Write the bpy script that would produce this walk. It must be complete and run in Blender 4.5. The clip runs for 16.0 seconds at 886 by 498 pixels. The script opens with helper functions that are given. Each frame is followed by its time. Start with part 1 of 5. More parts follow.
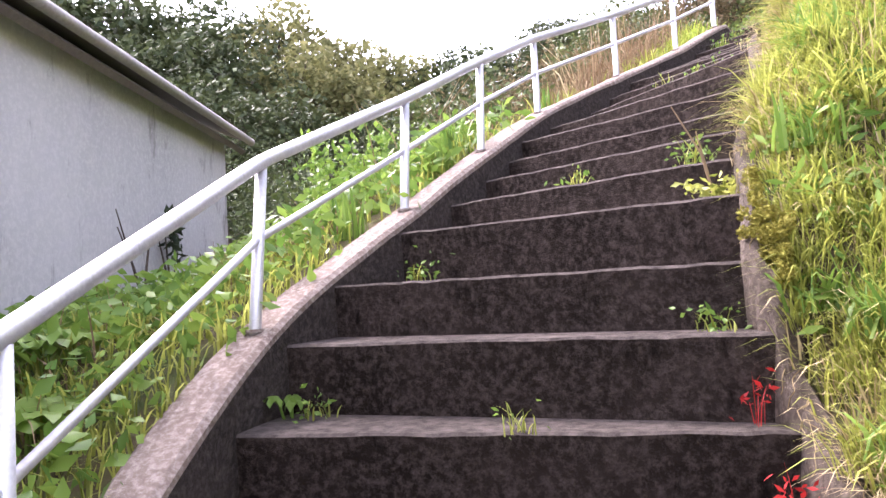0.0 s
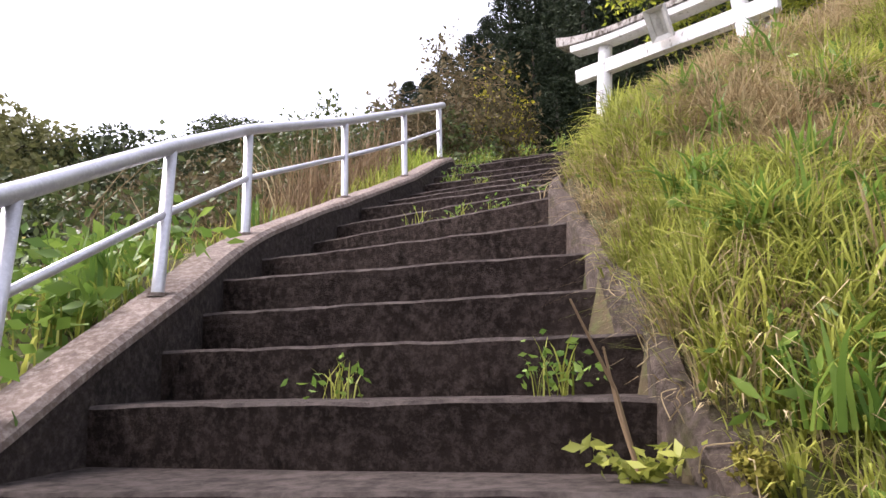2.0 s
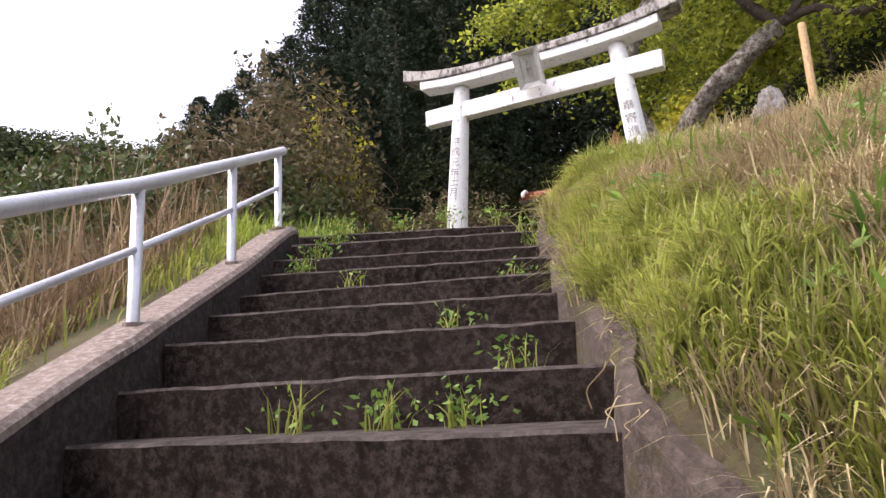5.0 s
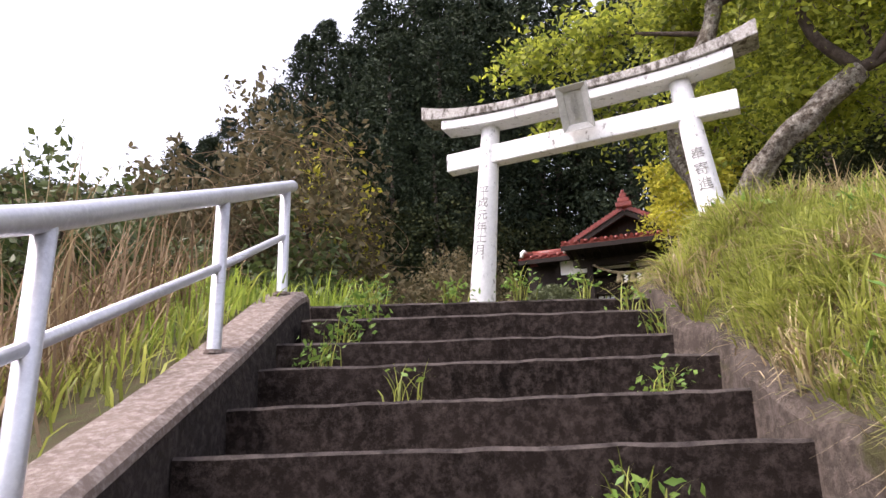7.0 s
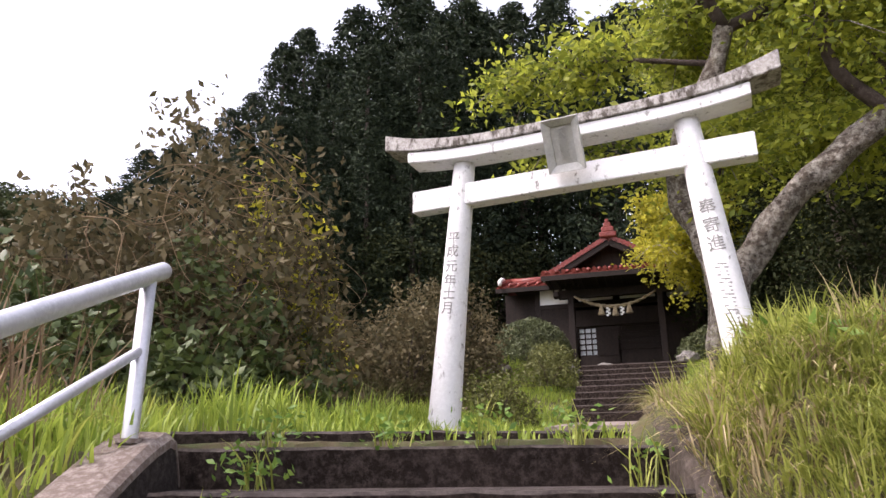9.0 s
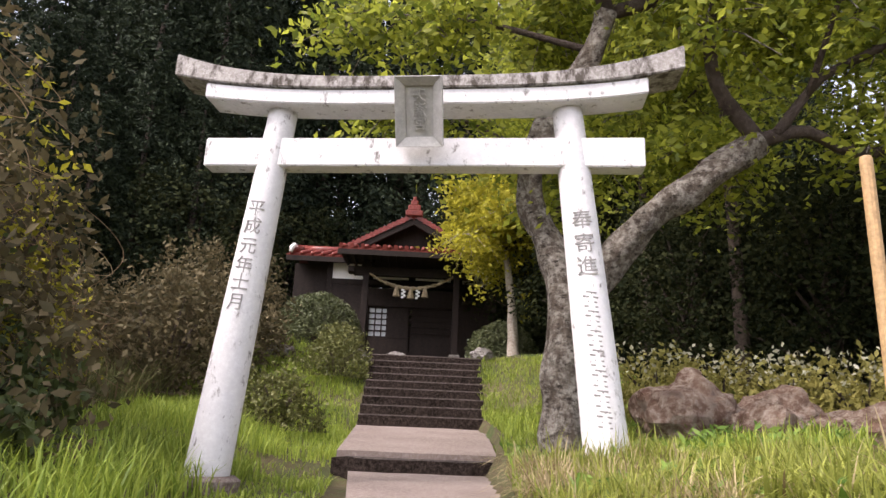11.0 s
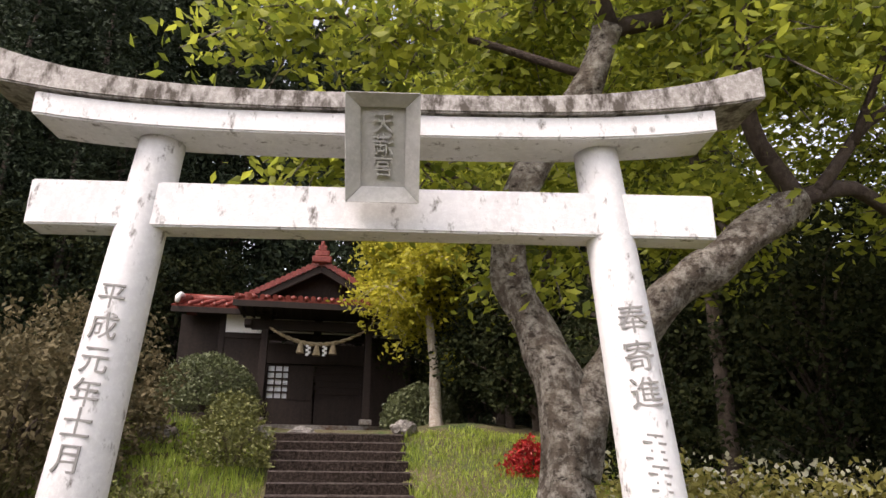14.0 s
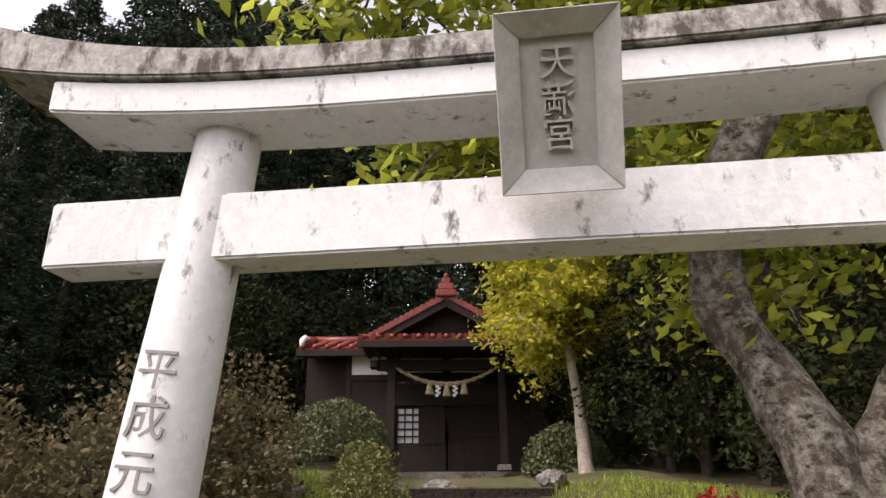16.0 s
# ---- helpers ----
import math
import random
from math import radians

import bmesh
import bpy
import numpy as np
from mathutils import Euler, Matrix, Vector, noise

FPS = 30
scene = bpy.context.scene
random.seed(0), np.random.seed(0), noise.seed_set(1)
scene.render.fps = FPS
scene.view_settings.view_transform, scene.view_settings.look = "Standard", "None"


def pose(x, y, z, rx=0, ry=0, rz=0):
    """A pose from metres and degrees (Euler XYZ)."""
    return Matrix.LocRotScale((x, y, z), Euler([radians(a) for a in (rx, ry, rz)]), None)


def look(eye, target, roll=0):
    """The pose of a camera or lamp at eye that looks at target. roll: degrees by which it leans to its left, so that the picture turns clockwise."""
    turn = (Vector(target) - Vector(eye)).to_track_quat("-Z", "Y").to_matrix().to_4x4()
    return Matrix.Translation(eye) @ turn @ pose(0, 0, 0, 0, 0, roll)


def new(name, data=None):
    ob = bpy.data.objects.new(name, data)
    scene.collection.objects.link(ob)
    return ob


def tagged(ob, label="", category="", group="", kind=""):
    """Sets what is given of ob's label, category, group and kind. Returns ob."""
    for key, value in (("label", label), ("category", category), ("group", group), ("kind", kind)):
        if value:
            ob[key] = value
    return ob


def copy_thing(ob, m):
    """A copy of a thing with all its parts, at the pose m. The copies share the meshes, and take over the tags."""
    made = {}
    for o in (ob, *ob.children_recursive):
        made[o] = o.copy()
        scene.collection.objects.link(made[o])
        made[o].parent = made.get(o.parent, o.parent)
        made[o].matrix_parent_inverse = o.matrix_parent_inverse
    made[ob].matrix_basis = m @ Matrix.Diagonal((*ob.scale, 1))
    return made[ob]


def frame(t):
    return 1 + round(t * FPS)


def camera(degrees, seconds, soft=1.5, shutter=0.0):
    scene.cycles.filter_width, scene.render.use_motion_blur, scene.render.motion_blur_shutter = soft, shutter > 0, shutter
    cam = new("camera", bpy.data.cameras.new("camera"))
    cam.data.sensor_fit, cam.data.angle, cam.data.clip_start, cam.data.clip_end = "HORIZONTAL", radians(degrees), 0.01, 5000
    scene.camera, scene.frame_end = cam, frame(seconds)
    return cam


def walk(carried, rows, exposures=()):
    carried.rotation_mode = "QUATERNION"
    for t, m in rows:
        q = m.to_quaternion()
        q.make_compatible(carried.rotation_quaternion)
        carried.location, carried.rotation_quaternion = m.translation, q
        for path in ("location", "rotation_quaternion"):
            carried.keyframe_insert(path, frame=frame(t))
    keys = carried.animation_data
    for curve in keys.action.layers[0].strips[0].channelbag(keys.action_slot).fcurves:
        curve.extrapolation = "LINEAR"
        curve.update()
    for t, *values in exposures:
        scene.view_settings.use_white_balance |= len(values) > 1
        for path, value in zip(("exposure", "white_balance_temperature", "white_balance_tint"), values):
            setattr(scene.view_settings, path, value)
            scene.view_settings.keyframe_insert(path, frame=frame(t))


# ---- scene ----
cam = camera(64.5, 16.0)
PATH = [
    (0, (0.421, -1.361, 1.744), (0.205, 0.624, 1.863), -3.1),
    (0.5, (0.349, -0.872, 1.905), (0.469, 1.12, 2.041), -0.8),
    (1, (0.329, -0.334, 2.093), (0.593, 1.643, 2.242), -3.4),
    (1.5, (0.249, 0.136, 2.285), (0.824, 2.041, 2.482), -2.7),
    (2, (0.209, 0.501, 2.357), (0.942, 2.324, 2.729), -1.2),
    (2.5, (0.19, 0.804, 2.539), (0.945, 2.622, 2.893), -0.8),
    (3, (0.195, 1.132, 2.75), (0.949, 2.939, 3.156), -3.7),
    (3.5, (0.239, 1.465, 2.853), (1.032, 3.243, 3.312), 0.5),
    (4, (0.291, 1.816, 2.997), (1.107, 3.585, 3.451), 0.3),
    (4.5, (0.429, 2.209, 3.2), (1.525, 3.841, 3.569), -2.1),
    (5, (0.613, 2.549, 3.415), (1.858, 4.057, 3.835), -2.9),
    (7.5, (1.359, 4.155, 4.022), (2.603, 5.599, 4.627), -1.2),
    (8, (1.56, 4.177, 4.217), (2.594, 5.805, 4.748), -1.9),
    (8.5, (1.66, 4.39, 4.403), (2.767, 5.975, 4.913), 1.5),
    (9, (1.962, 4.638, 4.613), (3.271, 6.023, 5.219), -0.5),
    (9.5, (2.134, 4.883, 4.681), (3.509, 6.182, 5.331), 5.8),
    (10, (2.365, 5.167, 4.889), (3.907, 6.256, 5.549), 4.7),
    (12.5, (3.486, 6.342, 5.642), (5.254, 7.191, 6.031), 1.9),
    (13, (3.662, 6.481, 5.811), (5.441, 7.315, 6.188), -1.5),
    (13.5, (3.912, 6.695, 5.918), (5.687, 7.476, 6.405), 1.0),
    (14, (4.126, 6.837, 6.017), (5.912, 7.489, 6.637), 0.5),
    (14.5, (4.313, 6.913, 6.171), (6.073, 7.667, 6.75), -2.1),
    (15, (4.533, 7.128, 6.197), (6.228, 7.996, 6.809), -2.9),
    (15.5, (4.753, 7.332, 6.316), (6.408, 8.291, 6.901), -3.2),
    (16, (5.121, 7.514, 6.381), (6.741, 8.456, 7.079), -0.3),
]
EXPOSURES = [(t, e, 6200 if t < 1.5 else 6450 if t < 11 else 6850, 28 if t < 1.5 else 22 if t < 11 else 19) for t, e in ((0, 2.4), (1.0, 1.75), (2.0, 1.2), (3.0, 0.65), (4.0, 0.1), (4.5, 0.15), (5.0, 1.0), (7.5, 1.1), (9.0, 0.95), (10.0, 0.88), (12.5, 0.8), (14.5, 0.65), (16.0, 0.6))]
walk(cam, [(t, look(eye, target, roll)) for t, eye, target, roll in PATH], EXPOSURES)


# ---- world, sun ----
SUN_BEARING, SUN_HEIGHT = 150.0, 50.0
world = bpy.data.worlds.new("overcast_sky")
scene.world = world
world.use_nodes = True
wn = world.node_tree.nodes
sky = wn.new("ShaderNodeTexSky")
sky.sky_type = "NISHITA"
sky.sun_disc = False
sky.sun_elevation = radians(SUN_HEIGHT)
sky.sun_rotation = radians(90.0 - SUN_BEARING)
sky.air_density, sky.dust_density, sky.ozone_density = 1.0, 3.0, 1.0
wn["Background"].inputs["Strength"].default_value = 0.25
cloud = wn.new("ShaderNodeHueSaturation")
cloud.inputs["Saturation"].default_value = 0.35
world.node_tree.links.new(sky.outputs[0], cloud.inputs["Color"])
world.node_tree.links.new(cloud.outputs[0], wn["Background"].inputs["Color"])
sun = new("sun", bpy.data.lights.new("sun", "SUN"))
sun.data.energy, sun.data.angle, sun.data.color = 1.5, radians(18), (1.0, 0.93, 0.84)
sun.matrix_world = look((0, 0, 60), (-30 * math.cos(radians(SUN_BEARING)), -30 * math.sin(radians(SUN_BEARING)), 60 - 30 * math.tan(radians(SUN_HEIGHT))))


# ---- materials ----
def mat(name, build):
    m = bpy.data.materials.new(name)
    m.use_nodes = True
    nt = m.node_tree
    build(nt, nt.nodes["Principled BSDF"])
    return m


def noise_node(nt, scale, detail=5.0, rough=0.6, stretch=(1, 1, 1)):
    co = nt.nodes.new("ShaderNodeNewGeometry")
    mp = nt.nodes.new("ShaderNodeMapping")
    mp.inputs["Scale"].default_value = stretch
    n = nt.nodes.new("ShaderNodeTexNoise")
    n.inputs["Scale"].default_value, n.inputs["Detail"].default_value, n.inputs["Roughness"].default_value = scale, detail, rough
    nt.links.new(co.outputs["Position"], mp.inputs["Vector"])
    nt.links.new(mp.outputs[0], n.inputs["Vector"])
    return n.outputs["Fac"]


def ramp(nt, fac, stops):
    r = nt.nodes.new("ShaderNodeValToRGB")
    el = r.color_ramp.elements
    while len(el) < len(stops):
        el.new(0.5)
    for e, (p, c) in zip(el, stops):
        e.position, e.color = p, (*c, 1) if len(c) == 3 else c
    nt.links.new(fac, r.inputs["Fac"])
    return r.outputs["Color"]


def mix(nt, fac, a, b, mode="MIX"):
    m = nt.nodes.new("ShaderNodeMix")
    m.data_type, m.blend_type = "RGBA", mode
    for sock, v in ((m.inputs[0], fac), (m.inputs[6], a), (m.inputs[7], b)):
        if isinstance(v, (int, float)):
            sock.default_value = v
        elif isinstance(v, tuple):
            sock.default_value = (*v, 1)
        else:
            nt.links.new(v, sock)
    return m.outputs[2]


def bump(nt, p, height, strength=0.4, dist=0.01):
    b = nt.nodes.new("ShaderNodeBump")
    b.inputs["Strength"].default_value, b.inputs["Distance"].default_value = strength, dist
    nt.links.new(height, b.inputs["Height"])
    nt.links.new(b.outputs[0], p.inputs["Normal"])


def rough_surface(c1, c2, c3, big=1.5, small=25.0, rough=0.9, relief=0.5, dist=0.01, stretch=(1, 1, 1), spots=None):
    """A weathered surface: large stains of c1 and c2, grain towards c3, and fine relief."""
    def build(nt, p):
        a = noise_node(nt, big, 6.0, 0.65, stretch)
        g = noise_node(nt, small, 8.0, 0.75)
        col = ramp(nt, a, [(0.35, c1), (0.65, c2)])
        col = mix(nt, ramp(nt, g, [(0.45, (0, 0, 0)), (0.7, (1, 1, 1))]), col, c3)
        if spots:
            sp = noise_node(nt, spots[1], 7.0, 0.7, spots[2])
            col = mix(nt, ramp(nt, sp, [(spots[3], (0, 0, 0)), (spots[3] + 0.12, (1, 1, 1))]), col, spots[0])
        nt.links.new(col, p.inputs["Base Color"])
        p.inputs["Roughness"].default_value = rough
        p.inputs["Specular IOR Level"].default_value = 0.25
        bump(nt, p, g, relief, dist)
    return build


def foliage(dark, light, rough=0.55, through_light=0.3, gloss=0.3):
    """Leaves: each leaf its own tone, light passing through them."""
    def build(nt, p):
        geo = nt.nodes.new("ShaderNodeNewGeometry")
        patch = noise_node(nt, 0.9, 3.0)
        col = ramp(nt, geo.outputs["Random Per Island"], [(0.0, dark), (1.0, light)])
        col = mix(nt, ramp(nt, patch, [(0.4, (0, 0, 0)), (0.65, (0.4, 0.4, 0.4))]), col, tuple(0.7 * v for v in dark))
        nt.links.new(col, p.inputs["Base Color"])
        p.inputs["Roughness"].default_value = rough
        p.inputs["Specular IOR Level"].default_value = gloss
        tr = nt.nodes.new("ShaderNodeBsdfTranslucent")
        nt.links.new(col, tr.inputs["Color"])
        mx = nt.nodes.new("ShaderNodeMixShader")
        mx.inputs[0].default_value = through_light
        nt.links.new(p.outputs[0], mx.inputs[1])
        nt.links.new(tr.outputs[0], mx.inputs[2])
        nt.links.new(mx.outputs[0], nt.nodes["Material Output"].inputs["Surface"])
    return build


def plain(c, rough=0.6, metal=0.0, grain=0.06):
    def build(nt, p):
        n = noise_node(nt, 30.0, 6.0, 0.7)
        lo, hi = tuple(v * (1 - grain * 3) for v in c), tuple(min(1, v * (1 + grain * 3)) for v in c)
        nt.links.new(ramp(nt, n, [(0.35, lo), (0.65, hi)]), p.inputs["Base Color"])
        p.inputs["Roughness"].default_value, p.inputs["Metallic"].default_value = rough, metal
        bump(nt, p, n, 0.15, 0.003)
    return build


M = {}
def skylit_worn_treads(build_below, pale):
    """The same surface, with up-facing faces coloured paler for skylight as well as wear and dust."""
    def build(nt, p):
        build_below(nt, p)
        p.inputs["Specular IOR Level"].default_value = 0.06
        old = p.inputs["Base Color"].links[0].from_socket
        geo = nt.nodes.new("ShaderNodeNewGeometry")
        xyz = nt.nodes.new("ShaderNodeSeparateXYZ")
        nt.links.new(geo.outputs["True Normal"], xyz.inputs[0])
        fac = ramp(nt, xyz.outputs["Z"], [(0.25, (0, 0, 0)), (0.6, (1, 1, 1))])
        tread_tone = ramp(nt, noise_node(nt, 14.0, 7.0, 0.7), [(0.35, tuple(0.35 * v for v in pale)), (0.65, pale)])
        nt.links.new(mix(nt, fac, old, tread_tone), p.inputs["Base Color"])
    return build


M["step"] = mat("mossy_concrete", skylit_worn_treads(rough_surface((0.013, 0.0092, 0.0078), (0.033, 0.024, 0.020), (0.085, 0.066, 0.056), 1.6, 26.0, 0.95, 1.0, 0.02, (1, 1, 2.2), ((0.008, 0.0058, 0.005), 9.0, (1, 1, 0.5), 0.57)), (0.12, 0.10, 0.09)))
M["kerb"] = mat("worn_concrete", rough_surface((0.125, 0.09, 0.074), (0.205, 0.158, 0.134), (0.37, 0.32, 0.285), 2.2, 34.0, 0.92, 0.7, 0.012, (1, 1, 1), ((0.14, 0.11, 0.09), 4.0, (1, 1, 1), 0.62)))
M["kerbside"] = mat("dark_concrete", rough_surface((0.014, 0.0105, 0.009), (0.03, 0.022, 0.019), (0.08, 0.064, 0.056), 2.2, 30.0, 0.92, 0.8, 0.012))
M["wallside"] = mat("earthy_concrete", rough_surface((0.04, 0.029, 0.022), (0.085, 0.065, 0.053), (0.15, 0.12, 0.10), 2.2, 26.0, 0.95, 0.9, 0.02, (1, 1, 1), ((0.06, 0.055, 0.02), 3.0, (1, 1, 1), 0.55)))
M["slab"] = mat("dusty_concrete", rough_surface((0.17, 0.13, 0.11), (0.25, 0.20, 0.175), (0.33, 0.28, 0.25), 1.2, 30.0, 0.9, 0.5))
M["soil"] = mat("soil", rough_surface((0.075, 0.055, 0.035), (0.12, 0.095, 0.05), (0.10, 0.12, 0.04), 1.0, 14.0, 0.95, 0.9, 0.03, (1, 1, 1), ((0.05, 0.075, 0.02), 0.8, (1, 1, 1), 0.5)))
M["torii"] = mat("white_painted_concrete", rough_surface((0.62, 0.61, 0.61), (0.74, 0.73, 0.735), (0.79, 0.785, 0.785), 2.6, 30.0, 0.8, 0.6, 0.006, (1, 1, 0.6), ((0.16, 0.145, 0.13), 15.0, (1, 1, 0.55), 0.575)))
M["cap"] = mat("lichened_concrete", rough_surface((0.20, 0.182, 0.163), (0.38, 0.355, 0.33), (0.56, 0.53, 0.51), 6.0, 34.0, 0.9, 0.8, 0.008, (1, 1, 0.4), ((0.085, 0.072, 0.06), 10.0, (1, 1, 0.5), 0.49)))
M["plaque"] = mat("grey_concrete", rough_surface((0.40, 0.39, 0.365), (0.50, 0.49, 0.465), (0.57, 0.56, 0.53), 5.0, 30.0, 0.85, 0.4, 0.004))
M["letter"] = mat("grey_lettering", plain((0.24, 0.23, 0.22), 0.8))
M["galv"] = mat("galvanised_steel", rough_surface((0.50, 0.50, 0.54), (0.62, 0.62, 0.66), (0.70, 0.70, 0.74), 6.0, 60.0, 0.42, 0.25, 0.002, (1, 1, 0.4), ((0.27, 0.24, 0.23), 12.0, (1, 1, 0.3), 0.66)))
for n in M["galv"].node_tree.nodes:
    if n.type == "BSDF_PRINCIPLED":
        n.inputs["Metallic"].default_value, n.inputs["Specular IOR Level"].default_value = 0.55, 0.5
M["stucco"] = mat("stained_stucco", rough_surface((0.36, 0.355, 0.37), (0.44, 0.435, 0.45), (0.50, 0.49, 0.50), 0.8, 22.0, 0.9, 0.4, 0.006, (1, 1, 0.35), ((0.17, 0.16, 0.165), 1.9, (1.6, 1.6, 0.5), 0.59)))
M["eave"] = mat("weathered_eave", plain((0.12, 0.10, 0.095), 0.8))
M["gutter"] = mat("grey_gutter", plain((0.33, 0.30, 0.30), 0.6))
M["wood"] = mat("dark_brown_wood", rough_surface((0.010, 0.0062, 0.005), (0.018, 0.0115, 0.009), (0.028, 0.018, 0.014), 2.0, 20.0, 0.75, 0.4, 0.004, (4, 4, 0.5)))
M["paleplaster"] = mat("white_plaster", plain((0.80, 0.78, 0.75), 0.9, 0, 0.03))
M["tile"] = mat("red_glazed_tile", rough_surface((0.11, 0.018, 0.014), (0.19, 0.032, 0.024), (0.30, 0.10, 0.08), 6.0, 30.0, 0.3, 0.3, 0.004))
M["tilewhite"] = mat("white_mortar", plain((0.75, 0.72, 0.70), 0.8))
M["paper"] = mat("white_paper", plain((0.82, 0.82, 0.82), 0.9, 0, 0.02))
M["straw"] = mat("straw_rope", plain((0.34, 0.27, 0.17), 0.95, 0, 0.15))
M["glasspane"] = mat("frosted_pane", plain((0.55, 0.57, 0.60), 0.15))
M["stone"] = mat("grey_stone", rough_surface((0.12, 0.11, 0.098), (0.21, 0.195, 0.18), (0.32, 0.295, 0.27), 4.0, 18.0, 0.95, 1.0, 0.03, (1, 1, 1), ((0.10, 0.055, 0.035), 1.6, (1, 1, 1), 0.52)))
M["redrock"] = mat("reddish_stone", rough_surface((0.075, 0.036, 0.022), (0.19, 0.125, 0.09), (0.40, 0.34, 0.28), 4.5, 12.0, 0.95, 1.0, 0.04, (1, 1, 1), ((0.07, 0.04, 0.03), 3.0, (1, 1, 1), 0.56)))
M["bark"] = mat("grey_bark", rough_surface((0.05, 0.036, 0.027), (0.175, 0.145, 0.115), (0.50, 0.47, 0.41), 8.0, 12.0, 0.95, 0.9, 0.06, (1, 1, 0.8), ((0.025, 0.018, 0.013), 15.0, (1, 1, 1.9), 0.53)))
M["palebark"] = mat("pale_bark", rough_surface((0.22, 0.18, 0.14), (0.42, 0.36, 0.30), (0.55, 0.50, 0.44), 5.0, 24.0, 0.95, 0.8, 0.03, (1, 1, 0.5)))
M["darkbark"] = mat("dark_bark", rough_surface((0.045, 0.032, 0.026), (0.085, 0.065, 0.052), (0.12, 0.095, 0.08), 4.0, 20.0, 0.95, 1.0, 0.03))
M["timber"] = mat("pale_timber", plain((0.42, 0.27, 0.13), 0.7, 0, 0.08))
M["grass"] = mat("fresh_grass", foliage((0.14, 0.17, 0.025), (0.52, 0.54, 0.13), 0.5, 0.5))
# grass of the court, with the sun on it put into the colour
M["lush"] = mat("sunlit_lush_grass", foliage((0.16, 0.24, 0.032), (0.46, 0.54, 0.095), 0.5, 0.45))
M["weed"] = mat("weed_leaves", foliage((0.09, 0.18, 0.03), (0.24, 0.35, 0.065), 0.45, 0.35))
M["dry"] = mat("dry_grass", foliage((0.23, 0.17, 0.09), (0.63, 0.52, 0.31), 0.8, 0.25, 0.1))
M["rust"] = mat("rusty_grass", foliage((0.13, 0.085, 0.05), (0.36, 0.26, 0.16), 0.85, 0.2, 0.1))
M["shrub"] = mat("shrub_leaves", foliage((0.045, 0.07, 0.02), (0.13, 0.16, 0.05), 0.5, 0.2))
M["mound"] = mat("bramble_leaves", foliage((0.07, 0.062, 0.03), (0.19, 0.15, 0.08), 0.7, 0.25, 0.15))
M["box"] = mat("clipped_leaves", foliage((0.05, 0.065, 0.025), (0.15, 0.165, 0.075), 0.5, 0.1))
M["azalea"] = mat("azalea_leaves", foliage((0.07, 0.08, 0.02), (0.19, 0.19, 0.06), 0.55, 0.2))
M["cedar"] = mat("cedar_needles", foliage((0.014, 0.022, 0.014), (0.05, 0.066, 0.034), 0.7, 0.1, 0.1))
M["grove"] = mat("grove_leaves", foliage((0.03, 0.045, 0.018), (0.10, 0.12, 0.05), 0.6, 0.15, 0.2))
M["bamboo"] = mat("bamboo_grove_leaves", foliage((0.10, 0.11, 0.04), (0.24, 0.23, 0.10), 0.7, 0.3, 0.15))
M["maple"] = mat("yellow_green_leaves", foliage((0.11, 0.15, 0.02), (0.54, 0.57, 0.075), 0.5, 0.6))
M["palehedge"] = mat("pale_hedge_leaves", foliage((0.22, 0.20, 0.05), (0.52, 0.47, 0.15), 0.6, 0.35, 0.2))
M["autumn"] = mat("yellow_leaves", foliage((0.28, 0.27, 0.025), (0.62, 0.57, 0.065), 0.55, 0.55))
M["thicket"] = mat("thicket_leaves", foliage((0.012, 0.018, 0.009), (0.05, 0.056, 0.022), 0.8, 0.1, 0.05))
M["red"] = mat("red_leaves", foliage((0.26, 0.012, 0.012), (0.55, 0.04, 0.035), 0.5, 0.3))
M["whiteflower"] = mat("white_petals", foliage((0.5, 0.48, 0.32), (0.72, 0.70, 0.55), 0.7, 0.3, 0.1))
M["moss"] = mat("moss", foliage((0.13, 0.12, 0.02), (0.30, 0.27, 0.06), 0.9, 0.2, 0.1))


# ---- helpers of the scene ----
rng = np.random.default_rng(7)


def mesh_of(name, verts, faces, material):
    me = bpy.data.meshes.new(name)
    me.from_pydata([tuple(map(float, v)) for v in verts], [], [tuple(map(int, f)) for f in faces])
    me.materials.append(material)
    return me


def put(name, verts, faces, material, parent=None, label="", smooth=False):
    me = mesh_of(name, verts, faces, material)
    if smooth:
        me.shade_smooth()
    ob = new(name, me)
    if parent is not None:
        ob.parent = parent
    return tagged(ob, label)


def part(name, bm, material, parent=None, label="", smooth=False):
    me = bpy.data.meshes.new(name)
    bm.to_mesh(me)
    bm.free()
    me.materials.append(material)
    if smooth:
        me.shade_smooth()
    ob = new(name, me)
    if parent is not None:
        ob.parent = parent
    return tagged(ob, label)


def thing(name, label, category, group="", kind="", at=(0, 0, 0)):
    ob = new(name)
    ob.empty_display_size = 0.1
    ob.location = at
    return tagged(ob, label, category, group, kind)


def box(bm, size, at=(0, 0, 0), rot=(0, 0, 0), bevel=0.0):
    m = Matrix.LocRotScale(at, Euler([radians(a) for a in rot]), size)
    r = bmesh.ops.create_cube(bm, size=1.0, matrix=m)
    if bevel:
        es = list({e for v in r["verts"] for e in v.link_edges})
        bmesh.ops.bevel(bm, geom=es, offset=bevel, segments=2, affect="EDGES", profile=0.6)


